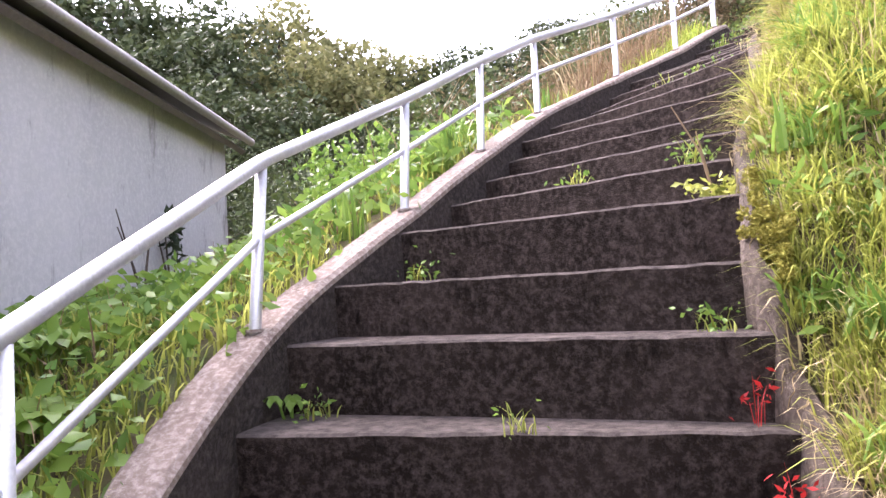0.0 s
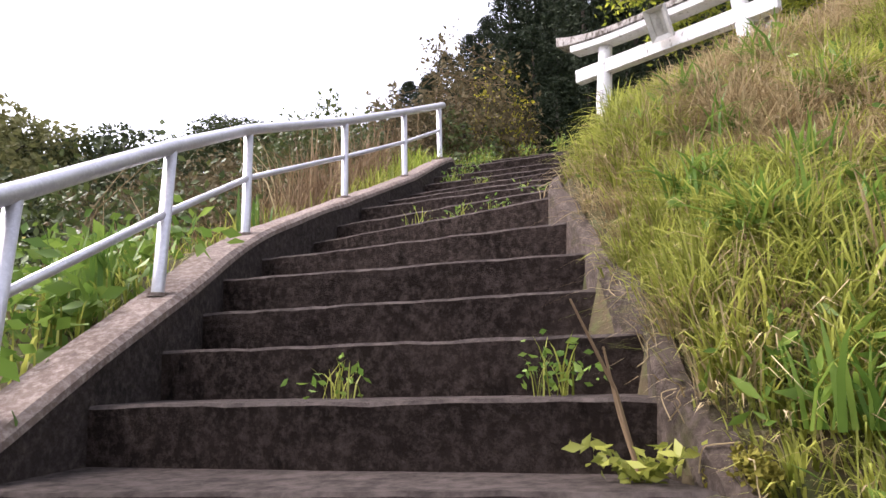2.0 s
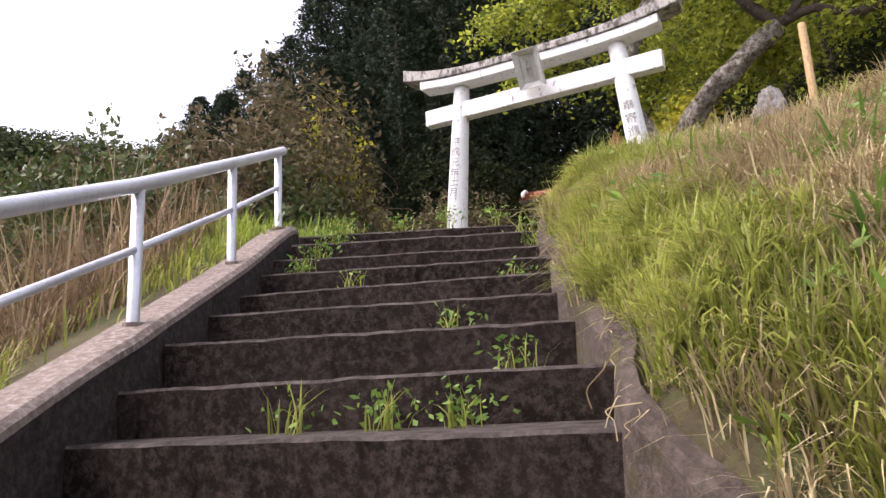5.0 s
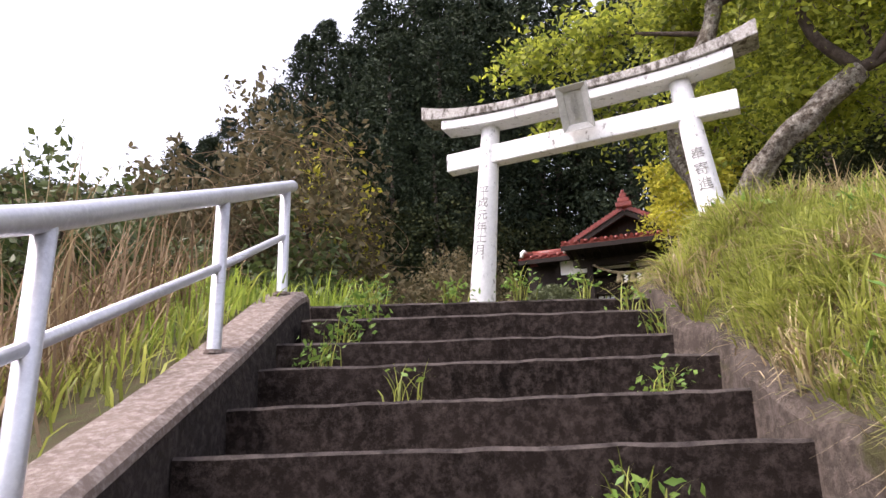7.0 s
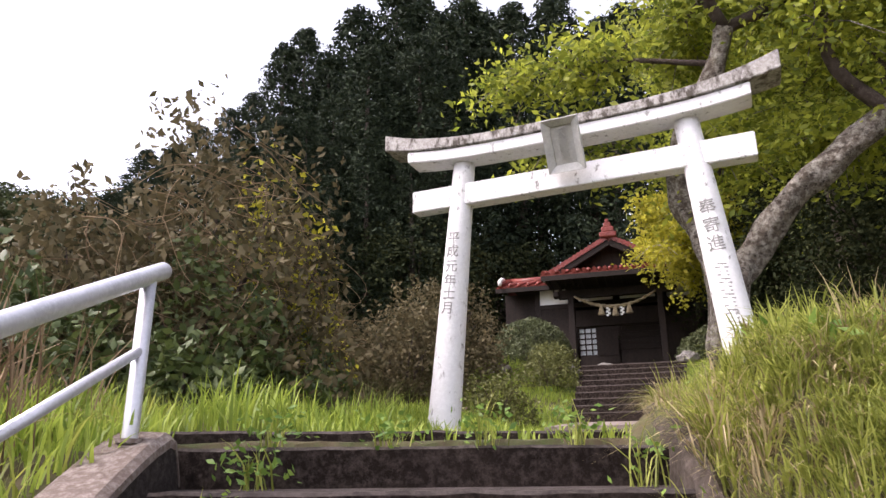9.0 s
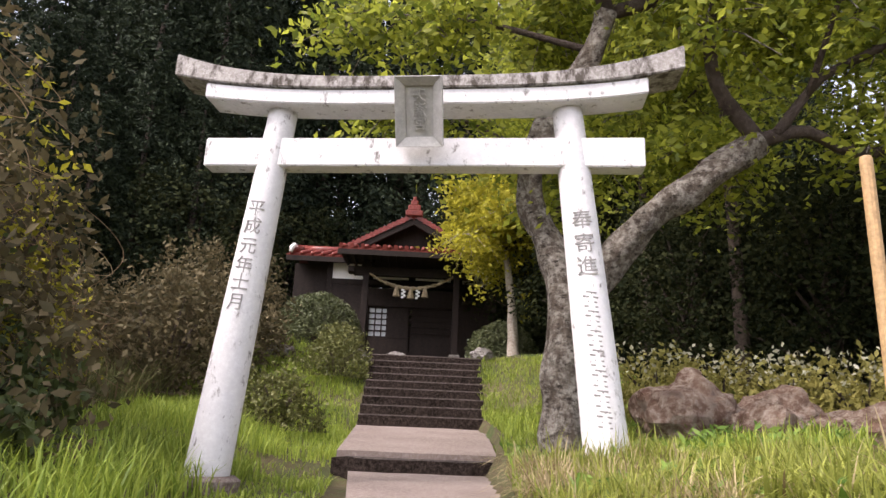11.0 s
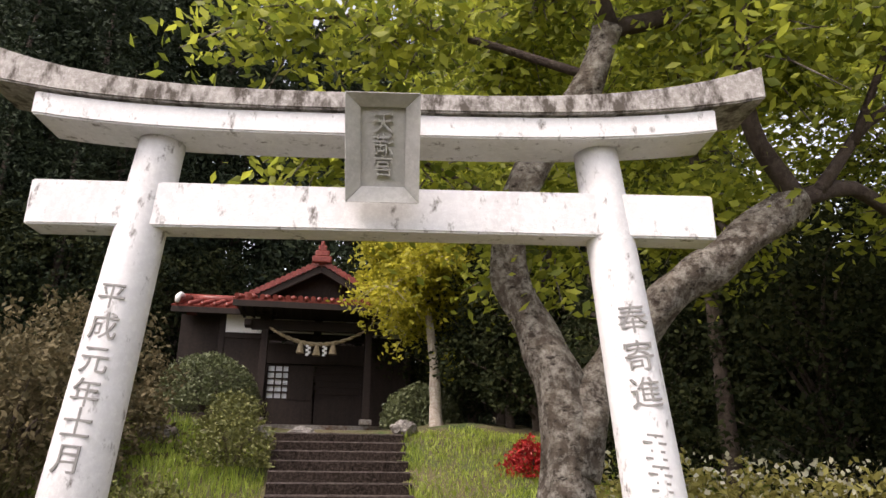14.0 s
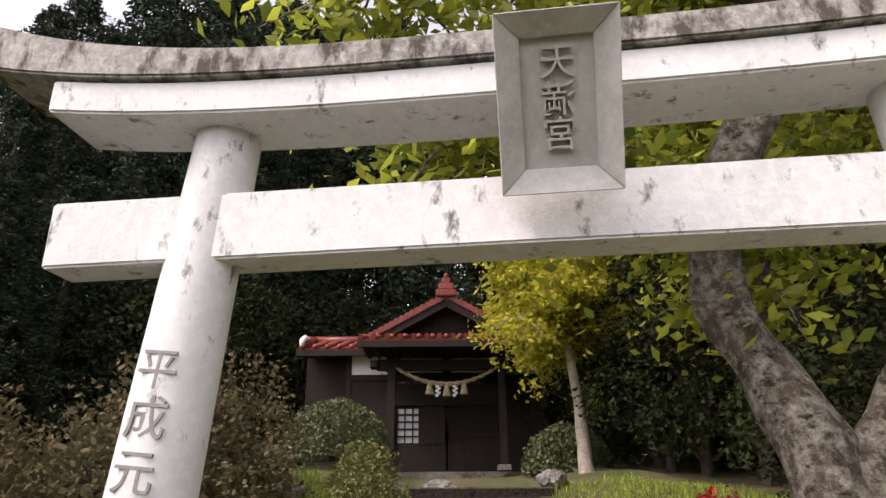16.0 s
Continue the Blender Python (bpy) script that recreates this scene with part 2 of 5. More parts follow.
def tube(points, radii, sides=10, wobble=0.0, cap=True):
    """Verts and faces of a tube along points."""
    P = np.array(points, float)
    R = np.full(len(P), radii, float) if np.isscalar(radii) else np.array(radii, float)
    V, F = [], []
    T = np.gradient(P, axis=0)
    T /= np.linalg.norm(T, axis=1)[:, None] + 1e-9
    up = np.array([0, 0, 1.0]) if abs(T[0][2]) < 0.9 else np.array([1.0, 0, 0])
    n = np.cross(T[0], up)
    n /= np.linalg.norm(n)
    for i in range(len(P)):
        n = n - T[i] * (n @ T[i])
        n /= np.linalg.norm(n)
        b = np.cross(T[i], n)
        for k in range(sides):
            a = 2 * math.pi * k / sides
            r = R[i] * (1 + wobble * noise.noise(Vector(P[i] * 3 + n * math.cos(a) + b * math.sin(a))))
            V.append(P[i] + r * (n * math.cos(a) + b * math.sin(a)))
    for i in range(len(P) - 1):
        for k in range(sides):
            k2 = (k + 1) % sides
            F.append((i * sides + k, i * sides + k2, (i + 1) * sides + k2, (i + 1) * sides + k))
    if cap:
        F.append(tuple(range(sides - 1, -1, -1)))
        F.append(tuple((len(P) - 1) * sides + k for k in range(sides)))
    return V, F


def join(parts):
    V, F = [], []
    for v, f in parts:
        o = len(V)
        V.extend(v)
        F.extend(tuple(i + o for i in g) for g in f)
    return V, F


def curve_through(points, step=0.1):
    """A smooth line through points (Catmull-Rom)."""
    P = [np.array(p, float) for p in points]
    P = [2 * P[0] - P[1]] + P + [2 * P[-1] - P[-2]]
    out = []
    for a, b, c, d in zip(P, P[1:], P[2:], P[3:]):
        n = max(2, int(np.linalg.norm(c - b) / step))
        for i in range(n):
            t = i / n
            out.append(0.5 * (2 * b + (c - a) * t + (2 * a - 5 * b + 4 * c - d) * t * t + (3 * b - a - 3 * c + d) * t ** 3))
    return np.array(out + [P[-2]])


def leaves(centres, size, flat=0.0, long=1.6, up=None):
    """Diamond leaves, folded along the middle, one for each centre: verts and faces."""
    C = np.asarray(centres, float)
    n = len(C)
    d = rng.normal(size=(n, 3))
    d[:, 2] = d[:, 2] * (1 - flat) + (up or 0.0)
    d /= np.linalg.norm(d, axis=1)[:, None]
    e = rng.normal(size=(n, 3))
    e[:, 2] *= 1 - flat
    e = np.cross(d, e)
    e /= np.linalg.norm(e, axis=1)[:, None] + 1e-9
    f = np.cross(d, e)
    s = (size * rng.uniform(0.6, 1.4, n))[:, None]
    a, c = C - d * s * long * 0.5, C + d * s * long * 0.5
    b1, b2 = C + e * s * 0.42 + f * s * 0.12, C - e * s * 0.42 + f * s * 0.12
    V = np.stack([a, b1, c, b2], 1).reshape(-1, 3)
    i = np.arange(n) * 4
    F = np.concatenate([np.stack([i, i + 1, i + 2], 1), np.stack([i, i + 2, i + 3], 1)])
    return V, F


def fast_mesh(name, V, F, material):
    """A mesh of triangles straight from arrays."""
    V, F = np.asarray(V, np.float32), np.asarray(F, np.int32)
    me = bpy.data.meshes.new(name)
    me.vertices.add(len(V))
    me.vertices.foreach_set("co", V.ravel())
    me.loops.add(F.size)
    me.loops.foreach_set("vertex_index", F.ravel())
    me.polygons.add(len(F))
    me.polygons.foreach_set("loop_start", np.arange(0, F.size, F.shape[1], dtype=np.int32))
    me.polygons.foreach_set("loop_total", np.full(len(F), F.shape[1], np.int32))
    me.update(calc_edges=True)
    me.validate()
    me.materials.append(material)
    return me


def fast(name, V, F, material, parent=None, label=""):
    ob = new(name, fast_mesh(name, V, F, material))
    if parent is not None:
        ob.parent = parent
    return tagged(ob, label)


def blades(roots, height, width, lean=0.5, droop=0.4, bearing=None):
    """Grass blades: three-piece bent strips from roots (n, 3)."""
    P = np.asarray(roots, float)
    n = len(P)
    h = height * rng.uniform(0.45, 1.25, n) if np.isscalar(height) else height * rng.uniform(0.7, 1.2, n)
    a = rng.uniform(0, 2 * math.pi, n) if bearing is None else bearing
    out = np.stack([np.cos(a), np.sin(a), np.zeros(n)], 1)
    side = np.stack([-np.sin(a), np.cos(a), np.zeros(n)], 1) * (width * rng.uniform(0.6, 1.3, n))[:, None]
    l = (lean * rng.uniform(0.1, 1.0, n))[:, None]
    hz = np.stack([np.zeros(n), np.zeros(n), h], 1)
    bend = np.minimum(l, 1.4) * droop * 0.8
    at = lambda t: P + hz * (t - bend * t ** 2.6) + out * l * h[:, None] * t ** 1.8
    m1, m2, tip = at(0.42), at(0.76), at(1.0)
    V = np.stack([P - side, P + side, m1 - side * 0.9, m1 + side * 0.9, m2 - side * 0.6, m2 + side * 0.6, tip], 1).reshape(-1, 3)
    i = np.arange(n)[:, None] * 7
    F = np.concatenate([i + np.array([f]) for f in ((0, 1, 3), (0, 3, 2), (2, 3, 5), (2, 5, 4), (4, 5, 6))])
    return V, F


# ---- the plan ----
# noses of the steps: the end at the kerb, the end at the bank, the height
NOSES = [
    (-0.93, -0.05, 1.22, -0.50, 0.35), (-0.90, 0.45, 1.25, 0.05, 0.64), (-0.84, 0.95, 1.28, 0.62, 0.92),
    (-0.76, 1.42, 1.31, 1.16, 1.205), (-0.72, 1.86, 1.29, 1.30, 1.53), (-0.50, 2.20, 1.30, 1.52, 1.80), (-0.29, 2.74, 1.39, 1.80, 2.10),
    (-0.04, 3.22, 1.44, 2.10, 2.305), (0.23, 3.56, 1.62, 2.36, 2.50), (0.40, 3.90, 1.75, 2.76, 2.695), (0.55, 4.18, 1.89, 3.05, 2.90),
    (0.80, 4.72, 2.00, 3.37, 3.11), (1.12, 5.32, 2.10, 3.70, 3.325), (1.36, 5.50, 2.48, 3.98, 3.51), (1.68, 5.66, 2.86, 4.46, 3.715),
    (2.03, 6.06, 3.20, 4.82, 3.905), (2.33, 6.42, 3.48, 5.10, 4.075), (2.54, 6.72, 3.88, 5.42, 4.26), (2.75, 6.84, 4.05, 5.70, 4.40),
    (2.97, 6.98, 4.22, 5.84, 4.555), (3.19, 7.28, 4.54, 6.12, 4.71),
]
# kerb: posts' feet, and the kerb's lower run
POSTS = [(-0.95, 0.36, 0.85), (-0.82, 1.80, 1.608), (-0.275, 2.947, 2.259), (0.185, 3.756, 2.752), (0.655, 4.834, 3.264), (1.499, 5.769, 3.803), (2.302, 6.65, 4.301), (2.908, 7.248, 4.728)]
KERB = np.array([(-1.08, -1.0, 0.12)] + POSTS + [(3.06, 7.40, 4.74)])
BANK = np.array([(1.15, -1.6, 0.3)] + [(r[2], r[3], r[4]) for r in NOSES] + [(5.05, 6.52, 4.83)])
LEFT = np.vstack([[(-2.3, -7.0, 0.0), (-1.3, -2.2, 0.0)], KERB, [(3.5, 8.15, 4.80), (4.4, 9.6, 4.92), (6.0, 12.0, 5.1)]])
RIGHT = np.vstack([[(0.8, -7.0, 0.1)], BANK, [(6.6, 7.3, 4.95), (8.4, 8.2, 5.05), (9.6, 8.6, 5.2), (12.6, 10.35, 5.5), (15.4, 12.0, 6.7), (22.0, 15.8, 7.2)]])
AXIS = np.array([0.866, 0.5])
SIDE = np.array([-0.5, 0.866])
START = np.array([8.6, 9.04])


def on_path(u, v, z=0.0):
    """A place by its distance along the path behind the gate, and to the left of it."""
    p = START + AXIS * u + SIDE * v
    return np.array([p[0], p[1], z])


def nearest(line, x, y):
    """Signed distance to a line in plan (plus: to its left), and the line's height there."""
    best, side, zz = np.full(x.shape, 1e9), np.zeros(x.shape), np.zeros(x.shape)
    for a, b in zip(line[:-1], line[1:]):
        dx, dy = b[0] - a[0], b[1] - a[1]
        t = np.clip(((x - a[0]) * dx + (y - a[1]) * dy) / (dx * dx + dy * dy), 0, 1)
        qx, qy = x - a[0] - t * dx, y - a[1] - t * dy
        d = np.hypot(qx, qy)
        hit = d < best
        best = np.where(hit, d, best)
        side = np.where(hit, np.sign(dx * qy - dy * qx), side)
        zz = np.where(hit, a[2] + t * (b[2] - a[2]), zz)
    return best * np.where(side == 0, 1, side), zz


def smooth(a, b, x):
    t = np.clip((x - a) / (b - a), 0, 1)
    return t * t * (3 - 2 * t)


def lumps(x, y, s, k=0.0):
    return np.sin(x * s + 1.3 + k) * np.cos(y * s * 0.9 + 0.4 + k) * 0.5 + np.sin((x + y) * s * 1.7 + k) * 0.3 + np.sin((x - 0.6 * y) * s * 2.9 + 2 * k) * 0.2


def path_height(u):
    return np.interp(u, [-3.2, -1.6, -0.2, 0.0, 3.6, 7.2, 10.2, 14], [4.85, 4.88, 4.90, 5.05, 5.30, 6.65, 7.05, 7.2])


def along(line, step=0.2):
    out = []
    for a, b in zip(line[:-1], line[1:]):
        n = max(1, int(np.hypot(*(b - a)[:2]) / step))
        out += [a + (b - a) * i / n for i in range(n)]
    return np.array(out + [line[-1]])


SOFT = along(RIGHT)


def soft_height(x, y):
    """The bank line's height, blended over the stretch of it that lies about as near."""
    X, Y = np.ravel(x), np.ravel(y)
    out = np.empty(X.size)
    for i in range(0, X.size, 20000):
        d = np.hypot(X[i:i + 20000, None] - SOFT[:, 0], Y[i:i + 20000, None] - SOFT[:, 1]).astype(np.float32)
        m = d.min(1, keepdims=True)
        w = np.exp(-(d - m) / (0.10 + 0.30 * m))
        out[i:i + 20000] = (w * SOFT[:, 2].astype(np.float32)).sum(1) / w.sum(1)
    return out.reshape(np.shape(x))


def ground_z(x, y):
    x, y = np.asarray(x, float), np.asarray(y, float)
    dl, zl = nearest(LEFT, x, y)
    dr, zr = nearest(RIGHT, x, y)
    dr = -dr
    u = (x - START[0]) * AXIS[0] + (y - START[1]) * AXIS[1]
    v = (x - START[0]) * SIDE[0] + (y - START[1]) * SIDE[1]
    # between the two lines: under the steps, then the court behind the gate
    court = path_height(u)
    ahead = (x - 4.0) * 0.771 + (y - 6.9) * 0.636
    inside = np.where(ahead < 0.0, np.minimum(zl, zr) - 0.95, np.minimum(court - 0.10 + 0.25 * smooth(0.9, 2.6, np.abs(v)), 4.72 + 0.2 * ahead))
    # left: falls away to the house below, rises behind the gate
    far_up = smooth(6.0, 10.0, 0.45 * x + 0.9 * y) * smooth(-3.0, 3.0, x)
    low = zl - 0.07 + (1.45 - zl) * smooth(0.1, 4.0, dl) * (zl > 1.45) - 0.0
    rise = zl + 0.2 * smooth(0, 2, dl) + 1.1 * smooth(1.5, 7, dl) + 5.0 * smooth(6, 26, dl)
    left = low * (1 - far_up) + rise * far_up + 7.0 * smooth(14, 50, dl)
    # right: the grassy bank, then a level top, then the wooded slope
    zs = soft_height(x, y)
    zr = zr + (zs - zr) * smooth(0.05, 0.5, dr)
    top = np.maximum(5.08 + 0.3 * smooth(7.5, 11, x), zr + 0.25)
    toe = zr + 0.06 + 0.34 * smooth(0.03, 0.40, dr) * (zr < 4.7)
    right = toe + (np.maximum(top, toe) - toe) * smooth(0.15, 1.4 + 1.3 * np.clip(top - zr, 0, 4), dr) + 5.0 * smooth(9, 30, dr)
    z = np.where(dl > 0, left, np.where(dr > 0, right, inside))
    z = z + 0.06 * lumps(x, y, 1.9) * smooth(0.15, 1.2, np.maximum(dl, dr)) + 0.5 * lumps(x, y, 0.21, 1.0) * smooth(6, 20, np.maximum(dl, dr))
    return z


xs = np.concatenate([-14 - 1.32 ** np.arange(24)[::-1], np.arange(-14, -4, 0.5), np.arange(-4, 12, 0.16), np.arange(12, 30, 0.45), 30 + 1.32 ** np.arange(24)])
ys = np.concatenate([-10 - 1.32 ** np.arange(24)[::-1], np.arange(-10, -3, 0.5), np.arange(-3, 13, 0.16), np.arange(13, 32, 0.45), 32 + 1.32 ** np.arange(24)])
X, Y = np.meshgrid(xs, ys, indexing="ij")
Z = ground_z(X, Y)
idx = np.arange(X.size).reshape(X.shape)
quads = np.stack([idx[:-1, :-1], idx[1:, :-1], idx[1:, 1:], idx[:-1, 1:]], -1).reshape(-1, 4)
ground = fast("ground", np.stack([X, Y, Z], -1).reshape(-1, 3), quads, M["soil"])
ground.data.shade_smooth()
tagged(ground, "sloping ground of brown soil and moss", "ground", kind="structure")


# ---- the stairs ----
def step_mesh(a, b, last=None):
    L, R, z = np.array([a[0], a[1]]), np.array([a[2], a[3]]), a[4]
    L2, R2 = np.array([b[0], b[1]]), np.array([b[2], b[3]])
    L, R, L2, R2 = L - (R - L) * 0.05, R + (R - L) * 0.10, L2 - (R2 - L2) * 0.05, R2 + (R2 - L2) * 0.10
    n = 26
    V, F = [], []
    out = np.array([(R - L)[1], -(R - L)[0]])
    out /= np.linalg.norm(out)
    bow = rng.uniform(-0.012, 0.012)
    for i in range(n + 1):
        t = i / n
        p, q = L + (R - L) * t, L2 + (R2 - L2) * t
        p = p + out * (0.010 * noise.noise(Vector((p[0] * 5, p[1] * 5, z))) + bow * math.sin(math.pi * t))
        w = 0.007 * noise.noise(Vector((p[0] * 9, p[1] * 9, z + 4)))
        back = q - out * 0.08
        r = 0.010 + 0.008 * abs(noise.noise(Vector((p[0] * 7, p[1] * 7, z + 9))))
        for xy, h in ((back, z + 0.004), (p - out * 0.10, z + w * 0.5), (p - out * r, z + w), (p, z + w - r), (p - out * 0.006, z - 0.12), (p - out * 0.012, z - 0.42), (back, z - 0.42)):
            V.append((xy[0], xy[1], h))
    k = 7
    for i in range(n):
        for j in range(k):
            j2 = (j + 1) % k
            F.append((i * k + j, i * k + j2, (i + 1) * k + j2, (i + 1) * k + j))
    F.append(tuple(range(k - 1, -1, -1)))
    F.append(tuple(n * k + j for j in range(k)))
    return V, F


stairs = thing("staircase", "curving flight of dark weathered concrete steps on a slope", "stairs", kind="structure")
LAST = (3.62, 7.72, 4.95, 6.60, 4.74)
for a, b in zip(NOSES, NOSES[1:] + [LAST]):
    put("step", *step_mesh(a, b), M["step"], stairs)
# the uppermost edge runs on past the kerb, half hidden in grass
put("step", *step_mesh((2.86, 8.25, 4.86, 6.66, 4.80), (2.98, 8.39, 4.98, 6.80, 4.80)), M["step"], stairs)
# the landing at the foot of the flight
bm = bmesh.new()
box(bm, (6.0, 6.2, 0.3), (-0.6, -2.4, 0.0), bevel=0.02)
landing = part("landing", bm, M["step"])
landing.location = (0, 0, 0.02)
tagged(landing, "flat concrete landing at the foot of the steps", "landing", kind="structure")


def sweep(line, profile, jitter=0.0):
    """A profile of (offset to the right, height) carried along a line."""
    P = np.array(line, float)
    T = np.gradient(P[:, :2], axis=0)
    T /= np.linalg.norm(T, axis=1)[:, None]
    V, F, k = [], [], len(profile)
    for p, t in zip(P, T):
        for o, h in profile:
            q = Vector((p[0] + t[1] * o, p[1] - t[0] * o, p[2] + h))
            w = (noise.noise(q * 2.2) + 0.4 * noise.noise(q * 7.0)) * jitter
            V.append((q.x + t[1] * w, q.y - t[0] * w, q.z + (w if h > -0.1 else 0)))
    for i in range(len(P) - 1):
        for j in range(k):
            j2 = (j + 1) % k
            F.append((i * k + j, i * k + j2, (i + 1) * k + j2, (i + 1) * k + j))
    F.append(tuple(range(k - 1, -1, -1)))
    F.append(tuple((len(P) - 1) * k + j for j in range(k)))
    return V, F


kerb_line = curve_through(KERB, 0.05)
kerb_line[-3:, 2] -= np.array([0.01, 0.04, 0.12])
# dark body below, paler cap along the top
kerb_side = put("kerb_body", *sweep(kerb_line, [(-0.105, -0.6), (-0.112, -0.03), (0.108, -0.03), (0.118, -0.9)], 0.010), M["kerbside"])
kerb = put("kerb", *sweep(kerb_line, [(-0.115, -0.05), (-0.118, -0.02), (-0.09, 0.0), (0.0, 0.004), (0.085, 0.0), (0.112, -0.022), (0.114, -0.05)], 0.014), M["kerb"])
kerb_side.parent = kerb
tagged(kerb_side, "dark side of the kerb")
tagged(kerb, "sloping concrete kerb with pale top beside the steps", "kerb", kind="structure")
bank_line = curve_through(BANK, 0.1)
wall = put("retaining_wall", *sweep(bank_line, [(0.0, -0.6), (0.01, 0.04), (0.03, 0.08), (0.07, 0.10), (0.10, 0.06), (0.11, -0.6)], 0.04), M["wallside"])
tagged(wall, "low rough concrete side wall under the grassy bank", "retaining wall", kind="structure")

# ---- handrail ----
rail = thing("handrail", "galvanised steel pipe handrail on the concrete kerb", "handrail")
feet = [np.array(p) for p in POSTS]
TALL = [0.84, 0.805, 0.716, 0.69, 0.675, 0.635, 0.65, 0.60]
LEAN = [0.0, 0.08, 0.06, 0.06, 0.0, 0.0, 0.0, 0.0]
tops = []
for i, (p, h, k) in enumerate(zip(feet, TALL, LEAN)):
    d = feet[min(i + 1, len(feet) - 1)] - feet[min(i, len(feet) - 2)]
    tops.append(p + (d[0] / math.hypot(d[0], d[1]) * k, d[1] / math.hypot(d[0], d[1]) * k, h))
end = tops[-1] + (tops[-1] - tops[-2]) * 0.13
run = [tops[0] * 2 - tops[1]] + tops + [end]
line = []
for i, p in enumerate(run):
    if 0 < i < len(run) - 1:
        a, b = run[i - 1] - p, run[i + 1] - p
        a, b = a / np.linalg.norm(a), b / np.linalg.norm(b)
        line += [p + a * 0.10, p + a * 0.05 + b * 0.012, p + a * 0.012 + b * 0.05, p + b * 0.10] if i < len(run) - 2 else [p]
    else:
        line.append(p)
put("top_rail", *tube(line, 0.035, 18), M["galv"], rail, "round top rail of galvanised pipe", True)
for p, q in zip(feet, tops):
    bm = bmesh.new()
    v, f = tube([p - (0, 0, 0.03), p + (q - p) * 0.02, q - (q - p) * 0.03], 0.0285, 14)
    post = put("post", v, f, M["galv"], rail, "", True)
    v, f = tube([p - (0, 0, 0.01), p + (0, 0, 0.006)], 0.045, 14)
    put("grout_collar", v, f, M["kerb"], post)
mids = [p + (q - p) * 0.53 for p, q in zip(feet, tops)]
low0 = mids[0] * 2 - mids[1]
for a, b in zip([low0] + mids, mids):
    put("lower_rail", *tube([a, b], 0.0185, 12), M["galv"], rail, "", True)

# ---- the gate ----
GATE = np.array([6.285, 9.656])          # left end of the tie beam's front
ALONG = np.array([0.3795, -0.9252])
FRONT = np.array([-0.9252, -0.3795])


def on_gate(s, z, f=0.0):
    p = GATE + ALONG * s + FRONT * f
    return np.array([p[0], p[1], z])


DEPTH = 0.16
gate = thing("torii_gate", "white painted concrete shrine gate with weathered grey cap beam", "torii gate")


def beam(name, stations, material, label):
    """A beam along the gate: stations of (s, bottom, top, front, back)."""
    V, F = [], []
    for s, lo, hi, fr, bk in stations:
        V += [on_gate(s, lo, fr), on_gate(s, hi, fr), on_gate(s, hi, bk), on_gate(s, lo, bk)]
    for i in range(len(stations) - 1):
        for j in range(4):
            j2 = (j + 1) % 4
            F.append((i * 4 + j, i * 4 + j2, (i + 1) * 4 + j2, (i + 1) * 4 + j))
    F += [(3, 2, 1, 0), tuple(len(V) - 4 + j for j in range(4))]
    bm = bmesh.new()
    vs = [bm.verts.new(v) for v in V]
    for f in F:
        bm.faces.new([vs[i] for i in f])
    bmesh.ops.recalc_face_normals(bm, faces=bm.faces)
    sharp = [e for e in bm.edges if len(e.link_faces) == 2 and e.calc_face_angle() > 0.6]
    bmesh.ops.bevel(bm, geom=sharp, offset=0.008, segments=2, affect="EDGES")
    return part(name, bm, material, gate, label)


MID = 1.60
curve = lambda s: 0.07 * abs((s - MID) / 1.61) ** 3.4
st = [-0.01 + i * (3.23 / 24) for i in range(25)]
beam("lower_lintel", [(s, 7.538 + curve(s), 7.653 + curve(s) * 1.05, 0.10, -0.17) for s in st], M["torii"], "white lower lintel beam with upturned ends")
st = [-0.26 + i * (3.73 / 28) for i in range(29)]
beam("cap_beam", [(s, 7.657 + curve(s) * 1.1, 7.752 + curve(s) * 1.8, 0.125, -0.20) for s in st], M["cap"], "grey lichened cap beam with upswept ends")
beam("tie_beam", [(0.0, 7.10, 7.322, 0.0, -0.16), (1.6, 7.10, 7.315, 0.0, -0.16), (3.2, 7.095, 7.315, 0.0, -0.16)], M["torii"], "white straight tie beam")


def pillar(s0, z0, s1, z1, r0, r1):
    n = 14
    pts = [on_gate(s0 + (s1 - s0) * i / n, z0 + (z1 - z0) * i / n, -0.09) for i in range(n + 1)]
    rad = [r0 + (r1 - r0) * i / n for i in range(n + 1)]
    return put("pillar", *tube(pts, rad, 40), M["torii"], gate, "tapering round white pillar with carved characters", True)


RAD = (0.155, 0.106)
PL, PR = (0.265, 4.78, 0.545, 7.61), (2.95, 4.78, 2.665, 7.61)
pil_l, pil_r = pillar(*PL, *RAD), pillar(*PR, *RAD)
for s0 in (PL[0], PR[0]):
    put("pillar_footing", *tube([on_gate(s0, 4.6, -0.09), on_gate(s0, 4.89, -0.09), on_gate(s0, 4.92, -0.09)], [0.24, 0.24, 0.20], 28), M["kerb"], gate, "round concrete footing in the grass")

# the name board, leaning forward
BO = (1.628, 7.215, 0.085)
BOARD = thing("name_board", "grey framed stone tablet with three raised characters", "name board", at=tuple(on_gate(*BO)))
BOARD.parent = gate
BOARD.matrix_basis = Matrix(((ALONG[0], FRONT[0], 0, on_gate(*BO)[0]), (ALONG[1], FRONT[1], 0, on_gate(*BO)[1]), (0, 0, 1, BO[1]), (0, 0, 0, 1))) @ pose(0, 0, 0, -30, 0, 0)
for k in ("category",):
    if k in BOARD:
        del BOARD[k]
bm = bmesh.new()
box(bm, (0.32, 0.03, 0.475), (0, -0.035, 0.24))
part("backing", bm, M["plaque"], BOARD)


